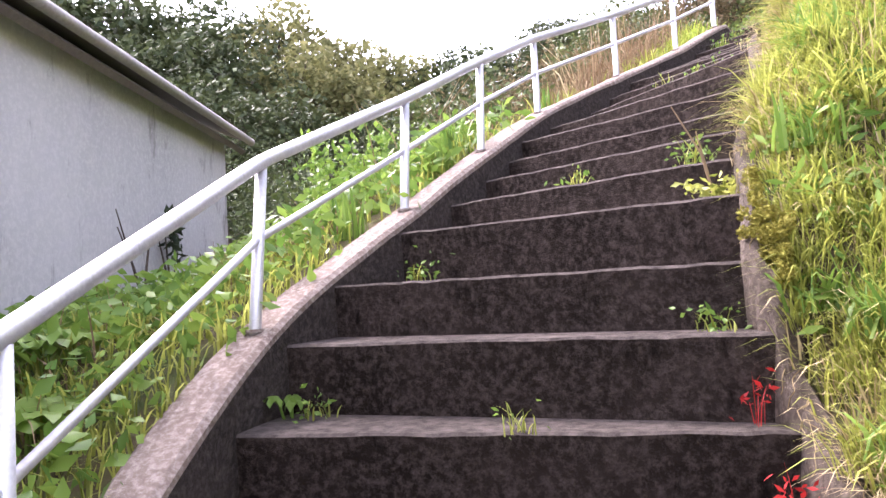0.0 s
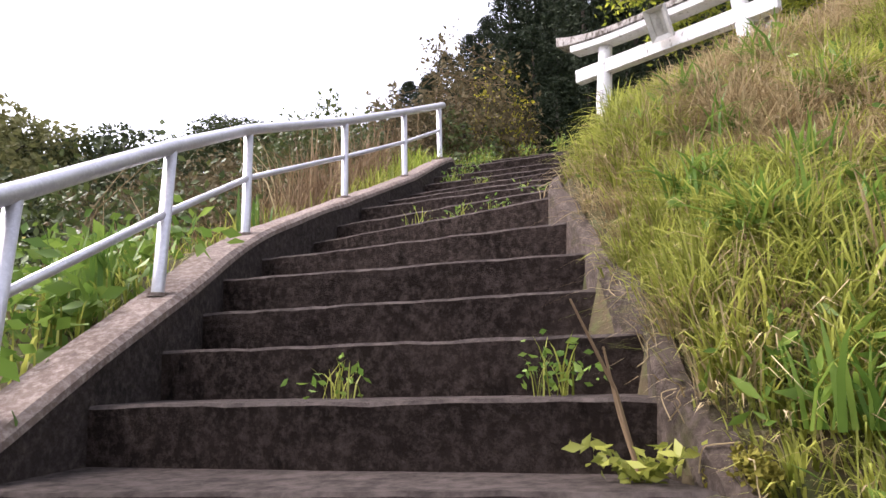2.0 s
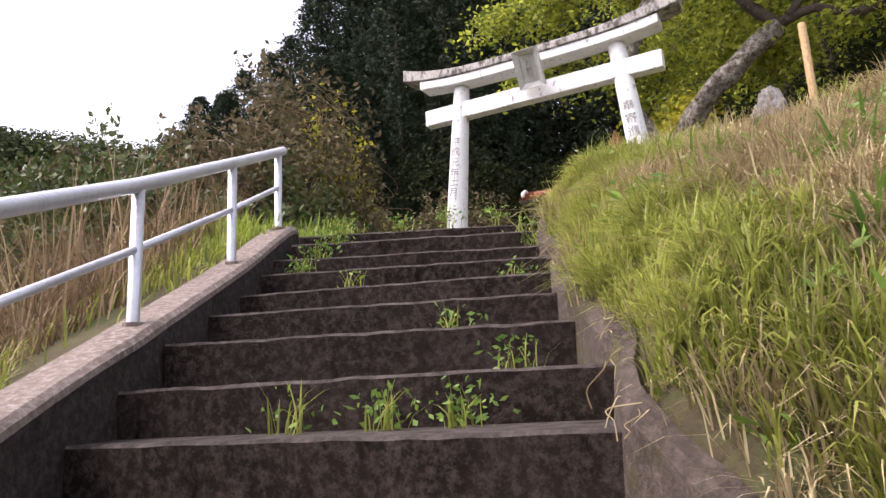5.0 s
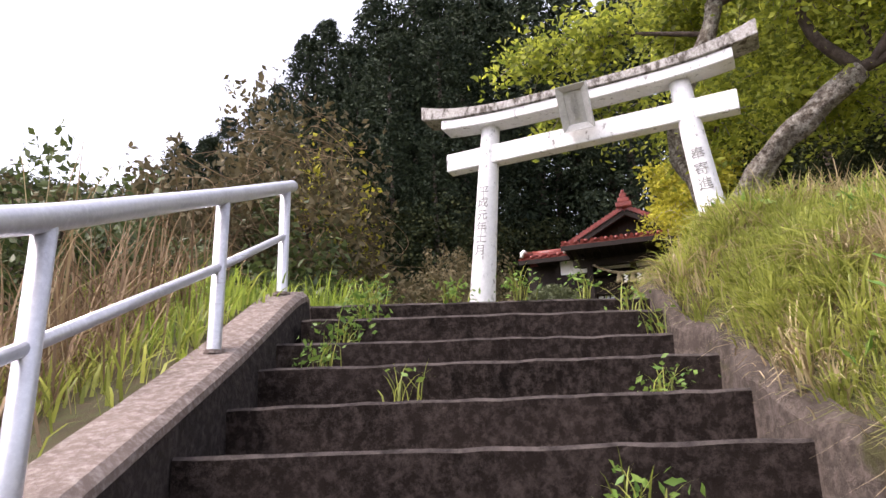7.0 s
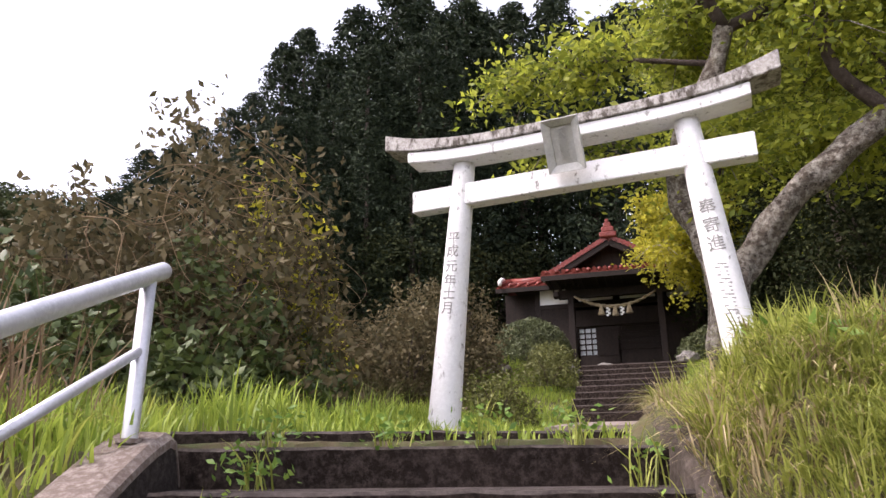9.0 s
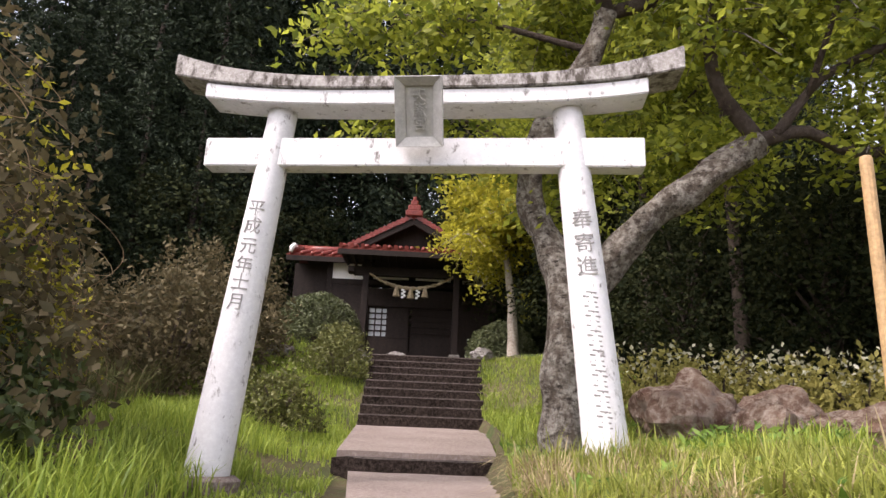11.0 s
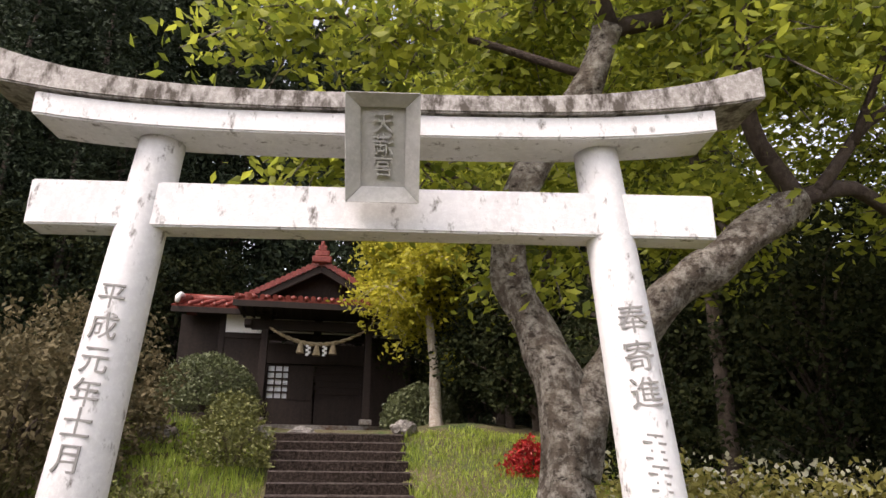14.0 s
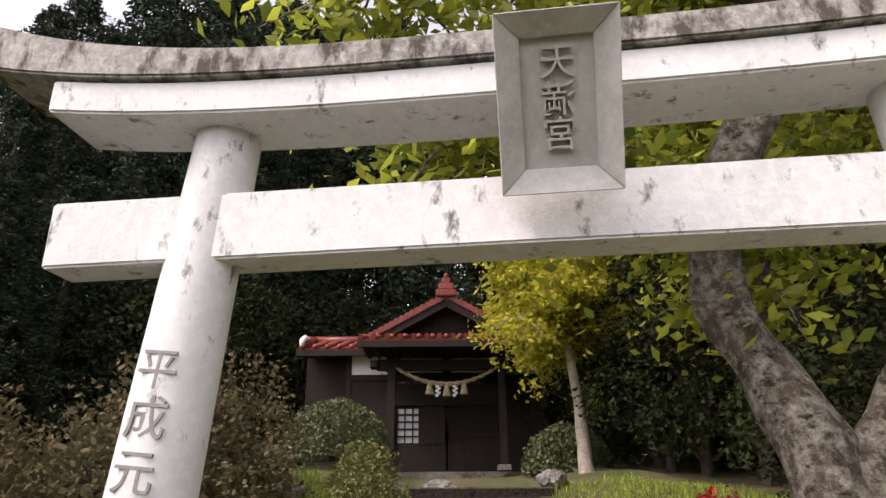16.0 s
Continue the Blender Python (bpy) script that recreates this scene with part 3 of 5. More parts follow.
def frame_bar(w0, w1, horizontal, sign):
    """One bevelled bar of the board's frame, sloping in towards the panel."""
    bm = bmesh.new()
    W, H, I, J = 0.166, 0.243, 0.10, 0.178
    if horizontal:
        ring = [(-W, sign * H), (W, sign * H), (I, sign * J), (-I, sign * J)]
    else:
        ring = [(sign * W, -H), (sign * W, H), (sign * I, J), (sign * I, -J)]
    top = [0.045, 0.045, 0.0, 0.0]
    lo = [bm.verts.new((x, -0.03, z + 0.24)) for x, z in ring]
    hi = [bm.verts.new((x, t, z + 0.24)) for (x, z), t in zip(ring, top)]
    bm.faces.new(lo)
    bm.faces.new(hi[::-1])
    for i in range(4):
        bm.faces.new((lo[i], lo[(i + 1) % 4], hi[(i + 1) % 4], hi[i]))
    bmesh.ops.recalc_face_normals(bm, faces=bm.faces)
    bmesh.ops.bevel(bm, geom=[e for e in bm.edges if e.calc_face_angle(0) > 0.5], offset=0.003, segments=1, affect="EDGES")
    part("frame_bar", bm, M["plaque"], BOARD)


for h in (True, False):
    for sg in (1, -1):
        frame_bar(0, 0, h, sg)


def lettering(name, text, size, depth, parent, material, place):
    cu = bpy.data.curves.new(name, "FONT")
    cu.body, cu.size, cu.extrude, cu.align_x, cu.align_y = text, size, depth, "CENTER", "CENTER"
    tmp = bpy.data.objects.new(name, cu)
    scene.collection.objects.link(tmp)
    me = bpy.data.meshes.new_from_object(tmp.evaluated_get(bpy.context.evaluated_depsgraph_get()))
    bpy.data.objects.remove(tmp)
    bpy.data.curves.remove(cu)
    me.materials.clear()
    me.materials.append(material)
    me.transform(place)
    ob = new(name, me)
    ob.parent = parent
    return ob


for ch, z in zip("天満宮", (0.345, 0.245, 0.15)):
    c = lettering("character", ch, 0.10, 0.010, BOARD, M["plaque"], pose(0, -0.008, z, 90, 0, 180))
    tagged(c, "raised grey character")


def carve(pil, P, text, heights, size):
    """Characters down a pillar's front."""
    for ch, z in zip(text, heights):
        t = (z - P[1]) / (P[3] - P[1])
        s, r = P[0] + (P[2] - P[0]) * t, RAD[0] + (RAD[1] - RAD[0]) * t
        p = on_gate(s, z, -0.09 + r - 0.003)
        tilt = math.degrees(math.atan2(P[2] - P[0], P[3] - P[1]))
        m = Matrix(((ALONG[0], 0, FRONT[0], p[0]), (ALONG[1], 0, FRONT[1], p[1]), (0, 1, 0, p[2]), (0, 0, 0, 1)))
        tagged(lettering("carved_character", ch, size, 0.004, pil, M["letter"], m @ pose(0, 0, 0, 0, 0, -tilt)), "dark grey carved character")


carve(pil_l, PL, "平成元年十一月", (6.755, 6.62, 6.475, 6.335, 6.215, 6.16, 6.07), 0.128)
carve(pil_r, PR, "奉寄進", (6.69, 6.525, 6.365), 0.145)
# the rest of the column cannot be read: plain strokes of its size
for i in range(7):
    z = 6.15 - 0.128 * i
    t = (z - PR[1]) / (PR[3] - PR[1])
    s, r = PR[0] + (PR[2] - PR[0]) * t, RAD[0] + (RAD[1] - RAD[0]) * t
    bm = bmesh.new()
    for dz, w, dx in ((0.045, 0.07, 0.0), (0.015, 0.10, -0.004), (-0.02, 0.06, 0.008), (-0.05, 0.09, 0.0)):
        box(bm, (w, 0.006, 0.010), (dx, 0, dz), (0, 6, 0))
    box(bm, (0.010, 0.006, 0.11), (0.004, 0, -0.005), (0, -4, 0))
    p = on_gate(s, z, -0.09 + r - 0.004)
    bm.transform(Matrix(((ALONG[0], FRONT[0], 0, p[0]), (ALONG[1], FRONT[1], 0, p[1]), (0, 0, 1, p[2]), (0, 0, 0, 1))))
    part("carved_strokes", bm, M["letter"], pil_r)

# ---- the path behind the gate ----
def slab(name, u0, u1, w0, w1, z0, z1, thick, material, label, v0=0.0, v1=0.0):
    V, F, n, k = [], [], 10, 12
    for i in range(n + 1):
        t = i / n
        for j in range(k + 1):
            c = j / k - 0.5
            w = w0 + (w1 - w0) * t
            p = on_path(u0 + (u1 - u0) * t, v0 + (v1 - v0) * t + c * w)
            e = 0.03 * noise.noise(Vector((p[0] * 4, p[1] * 4, 2)))
            edge = 1 if j in (0, k) or i in (0, n) else 0
            V.append((p[0] + e * edge, p[1] + e * edge, z0 + (z1 - z0) * t + 0.006 * noise.noise(Vector((p[0] * 3, p[1] * 3, 0))) - 0.012 * edge))
    for i in range(n):
        for j in range(k):
            a = i * (k + 1) + j
            F.append((a, a + 1, a + k + 2, a + k + 1))
    o = len(V)
    ring = [j for j in range(k + 1)] + [i * (k + 1) + k for i in range(1, n + 1)] + [n * (k + 1) + j for j in range(k - 1, -1, -1)] + [i * (k + 1) for i in range(n - 1, 0, -1)]
    for r in ring:
        V.append((V[r][0], V[r][1], V[r][2] - thick))
    for i in range(len(ring)):
        i2 = (i + 1) % len(ring)
        F.append((ring[i2], ring[i], o + i, o + i2))
    ob = put(name, V, F, material)
    return tagged(ob, label, "paving slab", kind="structure")


slab("pavement", -0.02, 3.62, 1.45, 1.82, 5.09, 5.35, 0.3, M["slab"], "brown-grey concrete path slab with crumbled edges", 0.0, -0.03)
slab("pavement", -2.6, -0.15, 1.25, 1.4, 4.89, 4.92, 0.25, M["slab"], "lower concrete path slab edged with grass", -0.25, -0.1)
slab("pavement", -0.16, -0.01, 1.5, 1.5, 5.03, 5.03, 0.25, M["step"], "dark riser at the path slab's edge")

upper = thing("upper_steps", "dark concrete steps up to the shrine, edged with grass", "stairs", kind="structure")
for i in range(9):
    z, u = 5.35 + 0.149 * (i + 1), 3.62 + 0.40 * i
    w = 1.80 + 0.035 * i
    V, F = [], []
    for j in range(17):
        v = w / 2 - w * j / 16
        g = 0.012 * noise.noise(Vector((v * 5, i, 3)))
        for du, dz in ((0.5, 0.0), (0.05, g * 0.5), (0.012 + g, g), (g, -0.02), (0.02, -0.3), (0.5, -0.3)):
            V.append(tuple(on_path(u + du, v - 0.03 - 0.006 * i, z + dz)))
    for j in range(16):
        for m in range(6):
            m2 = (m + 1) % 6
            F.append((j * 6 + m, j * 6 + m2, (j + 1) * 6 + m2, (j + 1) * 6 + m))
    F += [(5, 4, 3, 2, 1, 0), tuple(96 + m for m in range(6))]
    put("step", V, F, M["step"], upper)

# ---- the shrine ----
SH = 11.9          # front posts, along the path
SV = 0.40          # its middle line
ZB = 7.20
shrine = thing("shrine_building", "small dark wooden shrine hall with red tiled roof", "shrine")
place = Matrix(((SIDE[0] * -1, AXIS[0], 0, on_path(SH, SV)[0]), (SIDE[1] * -1, AXIS[1], 0, on_path(SH, SV)[1]), (0, 0, 1, ZB), (0, 0, 0, 1)))
shrine.matrix_basis = place
# here x runs to the visitor's right, y away from him, z up from the floor


def piece(name, sizes, material, label="", bevel=0.006, parent=None):
    bm = bmesh.new()
    for size, at in sizes:
        box(bm, size, at, bevel=bevel)
    return part(name, bm, material, parent or shrine, label)


piece("plinth", [((6.6, 5.4, 0.5), (0, 3.0, -0.28))], M["stone"], "low stone plinth")
for x in (-1.22, 1.22):
    piece("porch_post", [((0.16, 0.16, 2.40), (x, 0, 1.16))], M["wood"])
    piece("post_base", [((0.28, 0.28, 0.12), (x, 0, 0.03))], M["stone"], bevel=0.02)
    piece("bracket", [((0.46, 0.24, 0.12), (x, 0, 2.50)), ((0.26, 0.26, 0.10), (x, 0, 2.40))], M["wood"])
piece("porch_beam", [((3.1, 0.17, 0.24), (0, 0, 2.24)), ((0.16, 0.34, 0.15), (-1.62, 0, 2.25)), ((0.16, 0.34, 0.15), (1.62, 0, 2.25))], M["wood"])
# hall behind the porch
for x in (-1.80, 1.80):
    piece("front_wall", [((1.1, 0.12, 2.1), (x, 1.0, 1.05))], M["wood"], "dark board wall")
    piece("plaster_panel", [((0.86, 0.10, 0.56), (x + (0.06 if x > 0 else -0.02), 0.99, 2.46))], M["paleplaster"], "white plaster panel under the eave")
for x in (-2.32, -1.28, 1.28, 2.32):
    piece("wall_post", [((0.13, 0.16, 2.9), (x, 0.99, 1.45))], M["wood"])
piece("lintel", [((4.7, 0.15, 0.14), (0, 0.99, 2.13)), ((2.5, 0.14, 0.5), (0, 0.99, 1.72)), ((4.7, 0.15, 0.16), (0, 0.99, 2.80))], M["wood"])
for x in (-0.60, 0.60):
    piece("transom_panel", [((1.0, 0.06, 0.34), (x, 0.98, 2.42))], M["paleplaster"], "dim white transom panel")
for size, at in (((0.12, 4.4, 2.9), (-2.35, 3.2, 1.4)), ((0.12, 4.4, 2.9), (2.35, 3.2, 1.4)), ((4.6, 0.12, 2.9), (0, 5.4, 1.4))):
    piece("side_wall", [(size, at)], M["wood"], "dark board side wall")
piece("annex_wall", [((1.0, 2.2, 2.7), (-2.87, 2.3, 1.3))], M["wood"], "dark board annex wall")
# doors with lattice
for k, x in enumerate((-0.61, 0.61)):
    door = piece("door", [((1.18, 0.05, 0.60), (x, 1.02, 0.31))], M["wood"], "dark sliding lattice door")
    piece("pane", [((1.10, 0.012, 0.84), (x, 1.06, 1.03))], M["glasspane"] if k == 0 else M["wood"], "pale pane behind the lattice" if k == 0 else "", 0.0, door)
    for i in range(7):
        piece("muntin", [((0.035, 0.045, 0.86), (x - 0.55 + 1.10 * i / 6, 1.02, 1.03))], M["wood"], "", 0.0, door)
    for i in range(6):
        piece("muntin", [((1.16, 0.05, 0.035), (x, 1.02, 0.62 + 0.82 * i / 5))], M["wood"], "", 0.0, door)
    if k == 0:
        piece("shutter", [((0.62, 0.03, 0.84), (x + 0.26, 0.985, 1.03))], M["wood"], "half-closed dark shutter", 0.0, door)
# the roof: a front gable over the porch, a side roof on each hand
EAVE, RIDGE, HALF = 2.66, 3.58, 1.68


def roof_plane(name, a, b, c, d, rows, thick=0.07):
    """A tiled plane: eave a-b, ridge d-c; a slab with rows of round cover tiles from eave to ridge."""
    a, b, c, d = (np.array(p, float) for p in (a, b, c, d))
    nrm = np.cross(b - a, d - a)
    nrm /= np.linalg.norm(nrm)
    if nrm[2] < 0:
        nrm = -nrm
    V = [p - nrm * thick for p in (a, b, c, d)] + [a, b, c, d]
    F = [(3, 2, 1, 0), (4, 5, 6, 7), (0, 1, 5, 4), (1, 2, 6, 5), (2, 3, 7, 6), (3, 0, 4, 7)]
    roof = put(name, V, F, M["tile"], shrine, "red glazed tile roof")
    n = 7
    for i in range(rows):
        t = (i + 0.5) / rows
        p, q = a + (b - a) * t, d + (c - d) * t
        pts = []
        for k in range(n):
            pts += [p + (q - p) * k / n + nrm * 0.035, p + (q - p) * (k + 0.94) / n + nrm * 0.02]
        put("tile_row", *tube(pts, [0.062, 0.05] * n, 8), M["tile"], roof, "", True)
    return roof


F0, B0 = -0.75, 4.6
roof_plane("roof_slope", (-HALF, B0, EAVE), (-HALF, F0, EAVE), (0, F0, RIDGE), (0, B0, RIDGE), 16)
roof_plane("roof_slope", (HALF, F0, EAVE), (HALF, B0, EAVE), (0, B0, RIDGE), (0, F0, RIDGE), 16)
roof_plane("roof_skirt", (-1.9, -1.05, 2.62), (1.9, -1.05, 2.62), (1.75, 0.2, 2.86), (-1.75, 0.2, 2.86), 13)
roof_plane("side_roof", (-3.5, 0.45, 2.74), (-1.5, 0.45, 2.74), (-1.4, 1.5, 3.08), (-3.4, 1.5, 3.08), 7)
roof_plane("side_roof", (-1.5, 4.2, 2.5), (-3.5, 4.2, 2.5), (-3.4, 1.5, 3.08), (-1.4, 1.5, 3.08), 7)
roof_plane("side_roof", (1.5, 0.45, 2.74), (3.05, 0.45, 2.74), (2.95, 1.5, 3.08), (1.4, 1.5, 3.08), 7)
piece("eave_board", [((3.8, 0.06, 0.14), (0, -1.02, 2.50))], M["wood"])
piece("eave_board", [((2.0, 0.06, 0.14), (-2.5, 0.48, 2.63))], M["wood"])
piece("eave_board", [((1.6, 0.06, 0.14), (2.3, 0.48, 2.63))], M["wood"])
piece("soffit", [((3.7, 1.5, 0.05), (0, -0.25, 2.56))], M["wood"])
piece("soffit", [((6.0, 3.7, 0.05), (0, 2.35, 2.68))], M["wood"])
for i in range(17):
    piece("rafter", [((0.06, 1.4, 0.08), (-1.76 + 0.22 * i, -0.3, 2.51))], M["wood"], "", 0.0)
# gable end: boarded triangle, barge boards, edge tiles
V = [(-1.5, -0.35, 2.74), (1.5, -0.35, 2.74), (0, -0.35, 3.52), (-1.5, -0.28, 2.74), (1.5, -0.28, 2.74), (0, -0.28, 3.52)]
put("gable_boarding", V, [(0, 1, 2), (5, 4, 3), (0, 3, 4, 1), (1, 4, 5, 2), (2, 5, 3, 0)], M["wood"], shrine)
for i in range(13):
    x = -1.5 + 0.25 * i
    h = max(0.0, 1.5 - abs(x)) / 1.5 * 0.74
    piece("gable_batten", [((0.04, 0.03, max(0.06, h)), (x, -0.37, 2.75 + h / 2))], M["wood"], "", 0.0)
for sg in (-1, 1):
    bm = bmesh.new()
    L = math.hypot(HALF, RIDGE - EAVE)
    box(bm, (L, 0.07, 0.17), (sg * HALF / 2, F0 + 0.02, (EAVE + RIDGE) / 2 - 0.10), (0, sg * math.degrees(math.atan2(RIDGE - EAVE, HALF)), 0), 0.01)
    part("barge_board", bm, M["wood"], shrine)
    for i in range(15):
        t = (i + 0.4) / 15
        c = np.array([sg * HALF * (1 - t), F0 - 0.05, EAVE + (RIDGE - EAVE) * t + 0.06])
        put("edge_tile", *tube([c, c + (0, 0.16, 0.0)], [0.075, 0.07], 10), M["tile"], shrine, "", False)
for i in range(14):
    c = np.array([-1.82 + 0.28 * i, -1.08, 2.66])
    put("eave_tile", *tube([c, c + (0, 0.12, 0.03)], [0.06, 0.055], 10), M["tile"], shrine)
put("ridge", *tube([(0, F0 - 0.06, RIDGE + 0.10), (0, B0, RIDGE + 0.10)], 0.13, 10), M["tile"], shrine, "red ridge tiles", True)
bm = bmesh.new()
for w, h, z in ((0.46, 0.16, 0.10), (0.34, 0.16, 0.24), (0.20, 0.15, 0.37), (0.10, 0.14, 0.48)):
    box(bm, (w, 0.14, h), (0, F0 - 0.06, RIDGE + z), bevel=0.035)
part("ridge_end_tile", bm, M["tile"], shrine, "ornamental stacked ridge end tile")
for x0, x1 in ((-3.45, -1.45), (1.45, 3.0)):
    put("side_ridge", *tube([(x0, 1.5, 3.15), (x1, 1.5, 3.15)], 0.11, 10), M["tile"], shrine, "red ridge tiles", True)
for x in (-3.32, -1.96):
    put("hip_ridge", *tube([(x - 0.04, 0.48, 2.84), (x, 1.0, 3.02), (x + 0.06, 1.5, 3.17)], 0.08, 10), M["tile"], shrine, "", True)
    put("mortar_cap", *tube([(x - 0.05, 0.40, 2.78), (x - 0.04, 0.42, 2.92), (x - 0.02, 0.62, 3.03), (x, 0.85, 3.06)], [0.05, 0.07, 0.065, 0.05], 10), M["tilewhite"], shrine, "white mortar ridge cap", True)
# rope with tassels and paper streamers
rope = thing("sacred_rope", "twisted straw rope with tassels and white paper streamers", "rope")
rope.matrix_basis = place
pts = [(-1.12 + 2.24 * i / 30, -0.10, 2.16 - 0.36 * (1 - ((i - 15) / 15) ** 2)) for i in range(31)]
for k in (0, math.pi):
    tw = [(x, y + 0.022 * math.cos(i * 1.3 + k), z + 0.022 * math.sin(i * 1.3 + k)) for i, (x, y, z) in enumerate(pts)]
    put("strand", *tube(tw, [0.018 + 0.02 * math.sin(math.pi * i / 30) for i in range(31)], 8), M["straw"], rope, "", True)
for x in (-0.38, 0.0, 0.38):
    z = 1.80 + 0.3 * x * x
    put("tassel", *tube([(x, -0.12, z), (x, -0.12, z - 0.08), (x, -0.12, z - 0.27)], [0.03, 0.055, 0.10], 10), M["straw"], rope, "flared straw tassel")
for x in (-0.19, 0.19):
    V, F = [], []
    for i in range(5):
        o, z = x + (0.022 if i % 2 else -0.022), 1.78 - 0.05 * i
        V += [(o - 0.035, -0.13 - 0.008 * (i % 2), z), (o + 0.035, -0.13 - 0.008 * (i % 2), z), (o + 0.03, -0.125, z - 0.06), (o - 0.04, -0.125, z - 0.06)]
        F.append((4 * i, 4 * i + 1, 4 * i + 2, 4 * i + 3))
    put("paper_streamer", V, F, M["paper"], rope, "folded white paper streamer")

# ---- the house below the stairs ----
house = thing("house", "stained grey stucco house wall under a dark eave", "house", at=(-2.65, 0, 0))
house.rotation_euler = (0, 0, radians(4))
bm = bmesh.new()
box(bm, (3.6, 12.6, 2.85), (-1.85, 0.8, 2.38), bevel=0.02)
part("wall", bm, M["stucco"], house, "grey stucco wall with dark water stains")
V = [(0.16, 7.35, 3.80), (0.16, -5.9, 3.80), (-2.0, -5.9, 4.72), (-2.0, 7.35, 4.72), (-4.0, -5.9, 3.80), (-4.0, 7.35, 3.80)]
V += [(x, y, z + 0.07) for x, y, z in V]
put("roof", V, [(0, 1, 2, 3), (3, 2, 4, 5), (9, 8, 7, 6), (11, 10, 8, 9), (0, 6, 7, 1), (4, 10, 11, 5), (0, 3, 9, 6), (3, 5, 11, 9), (1, 7, 8, 2), (2, 8, 10, 4)], M["eave"], house, "dark roof with a short overhang")
put("gutter", *tube([(0.20, -5.9, 3.80), (0.20, 7.38, 3.81)], 0.05, 10), M["gutter"], house, "grey eave gutter", True)
put("fascia", *tube([(0.10, -5.9, 3.68), (0.10, 7.3, 3.68)], 0.045, 4), M["eave"], house)

# ---- trees ----
def branch_tree(name, label, group, base, limbs, radius, leafmat, barkmat, leaf, spread, count, extra_twigs=3, category="tree", drop=0.0, limb_mat=None):
    """A tree from limbs (each a list of points, its first and last radius); leaves hang round the limbs' outer parts."""
    tree = thing(name, label, category, group, at=tuple(base))
    base = np.array(base, float)
    tubes, centres = [], []
    twigs = sum(l[3] for l in limbs) * extra_twigs
    nn = max(3, int(count / twigs / 3))
    for pts, r0, r1, leafy in limbs:
        c = curve_through(np.array(pts, float), 0.15)
        rad = np.linspace(r0, r1, len(c))
        if pts[0][2] < 0.3:
            rad[:3] *= (1.45, 1.2, 1.06)
        if r0 > 0.14:
            tubes.append(tube(curve_through(np.array(pts, float), 0.05), np.linspace(r0, r1, len(curve_through(np.array(pts, float), 0.05))), 28, 0.40))
        elif limb_mat and pts[0][2] > 0.2:
            put("limb", *tube(c, rad, 12 if r0 > 0.08 else 6, 0.3), limb_mat, tree, "dark bare limb", True)
        else:
            tubes.append(tube(c, rad, 16 if r0 > 0.08 else 6, 0.25))
        if leafy:
            tail = c[int(len(c) * 0.42):]
            for k in range(int(leafy * extra_twigs)):
                p = tail[rng.integers(len(tail))]
                d = rng.normal(size=3) * (1, 1, 0.6)
                d = d / np.linalg.norm(d) * spread * rng.uniform(0.5, 1.2)
                e = p + d
                e[2] -= drop * rng.uniform(0.2, 1)
                m = (p + e) / 2 + (0, 0, 0.12 * spread)
                tubes.append(tube([p, m, e], [max(0.006, r1 * 0.5), 0.008, 0.004], 5, cap=False))
                for q in (m, (m + e) / 2, e):
                    centres.append(q + rng.normal(size=(nn, 3)) * spread * (0.30, 0.30, 0.16))
    put("trunk", *join(tubes), barkmat, tree, "", True)
    V, F = leaves(np.concatenate(centres), leaf, 0.45, 1.7, -0.25)
    fast("crown", V, F, leafmat, tree)
    return tree


def cedar(name, height, width, leafmat, barkmat, count, group, label):
    """A tall conifer: tapering trunk, drooping tiers of small sprays."""
    tree = thing(name, label, "tree", group)
    put("trunk", *tube([(0, 0, -0.5), (0.05, 0, height * 0.5), (0, 0.04, height * 0.97)], [0.2, 0.12, 0.02], 8), barkmat, tree, "", True)
    C = []
    puffs = 150
    for i in range(puffs):
        t = 0.05 + 0.95 * ((i + 0.5) / puffs) ** 0.85
        a = 2.4 * i + rng.uniform(-0.3, 0.3)
        r = width * (1 - t) ** 0.62 * rng.uniform(0.55, 1.08) + 0.05
        size = width * rng.uniform(0.17, 0.30) * (1.1 - 0.55 * t)
        d = rng.normal(size=(count // puffs, 3))
        d *= (rng.uniform(0.35, 1.0, len(d)) ** 0.6 / np.linalg.norm(d, axis=1))[:, None]
        C.append(np.array([r * math.cos(a), r * math.sin(a), t * height - 0.14 * r]) + d * np.array([1.0, 1.0, 0.72]) * size)
    V, F = leaves(np.concatenate(C), 0.062, 0.2, 2.2, 0.25)
    fast("crown", V, F, leafmat, tree)
    return tree


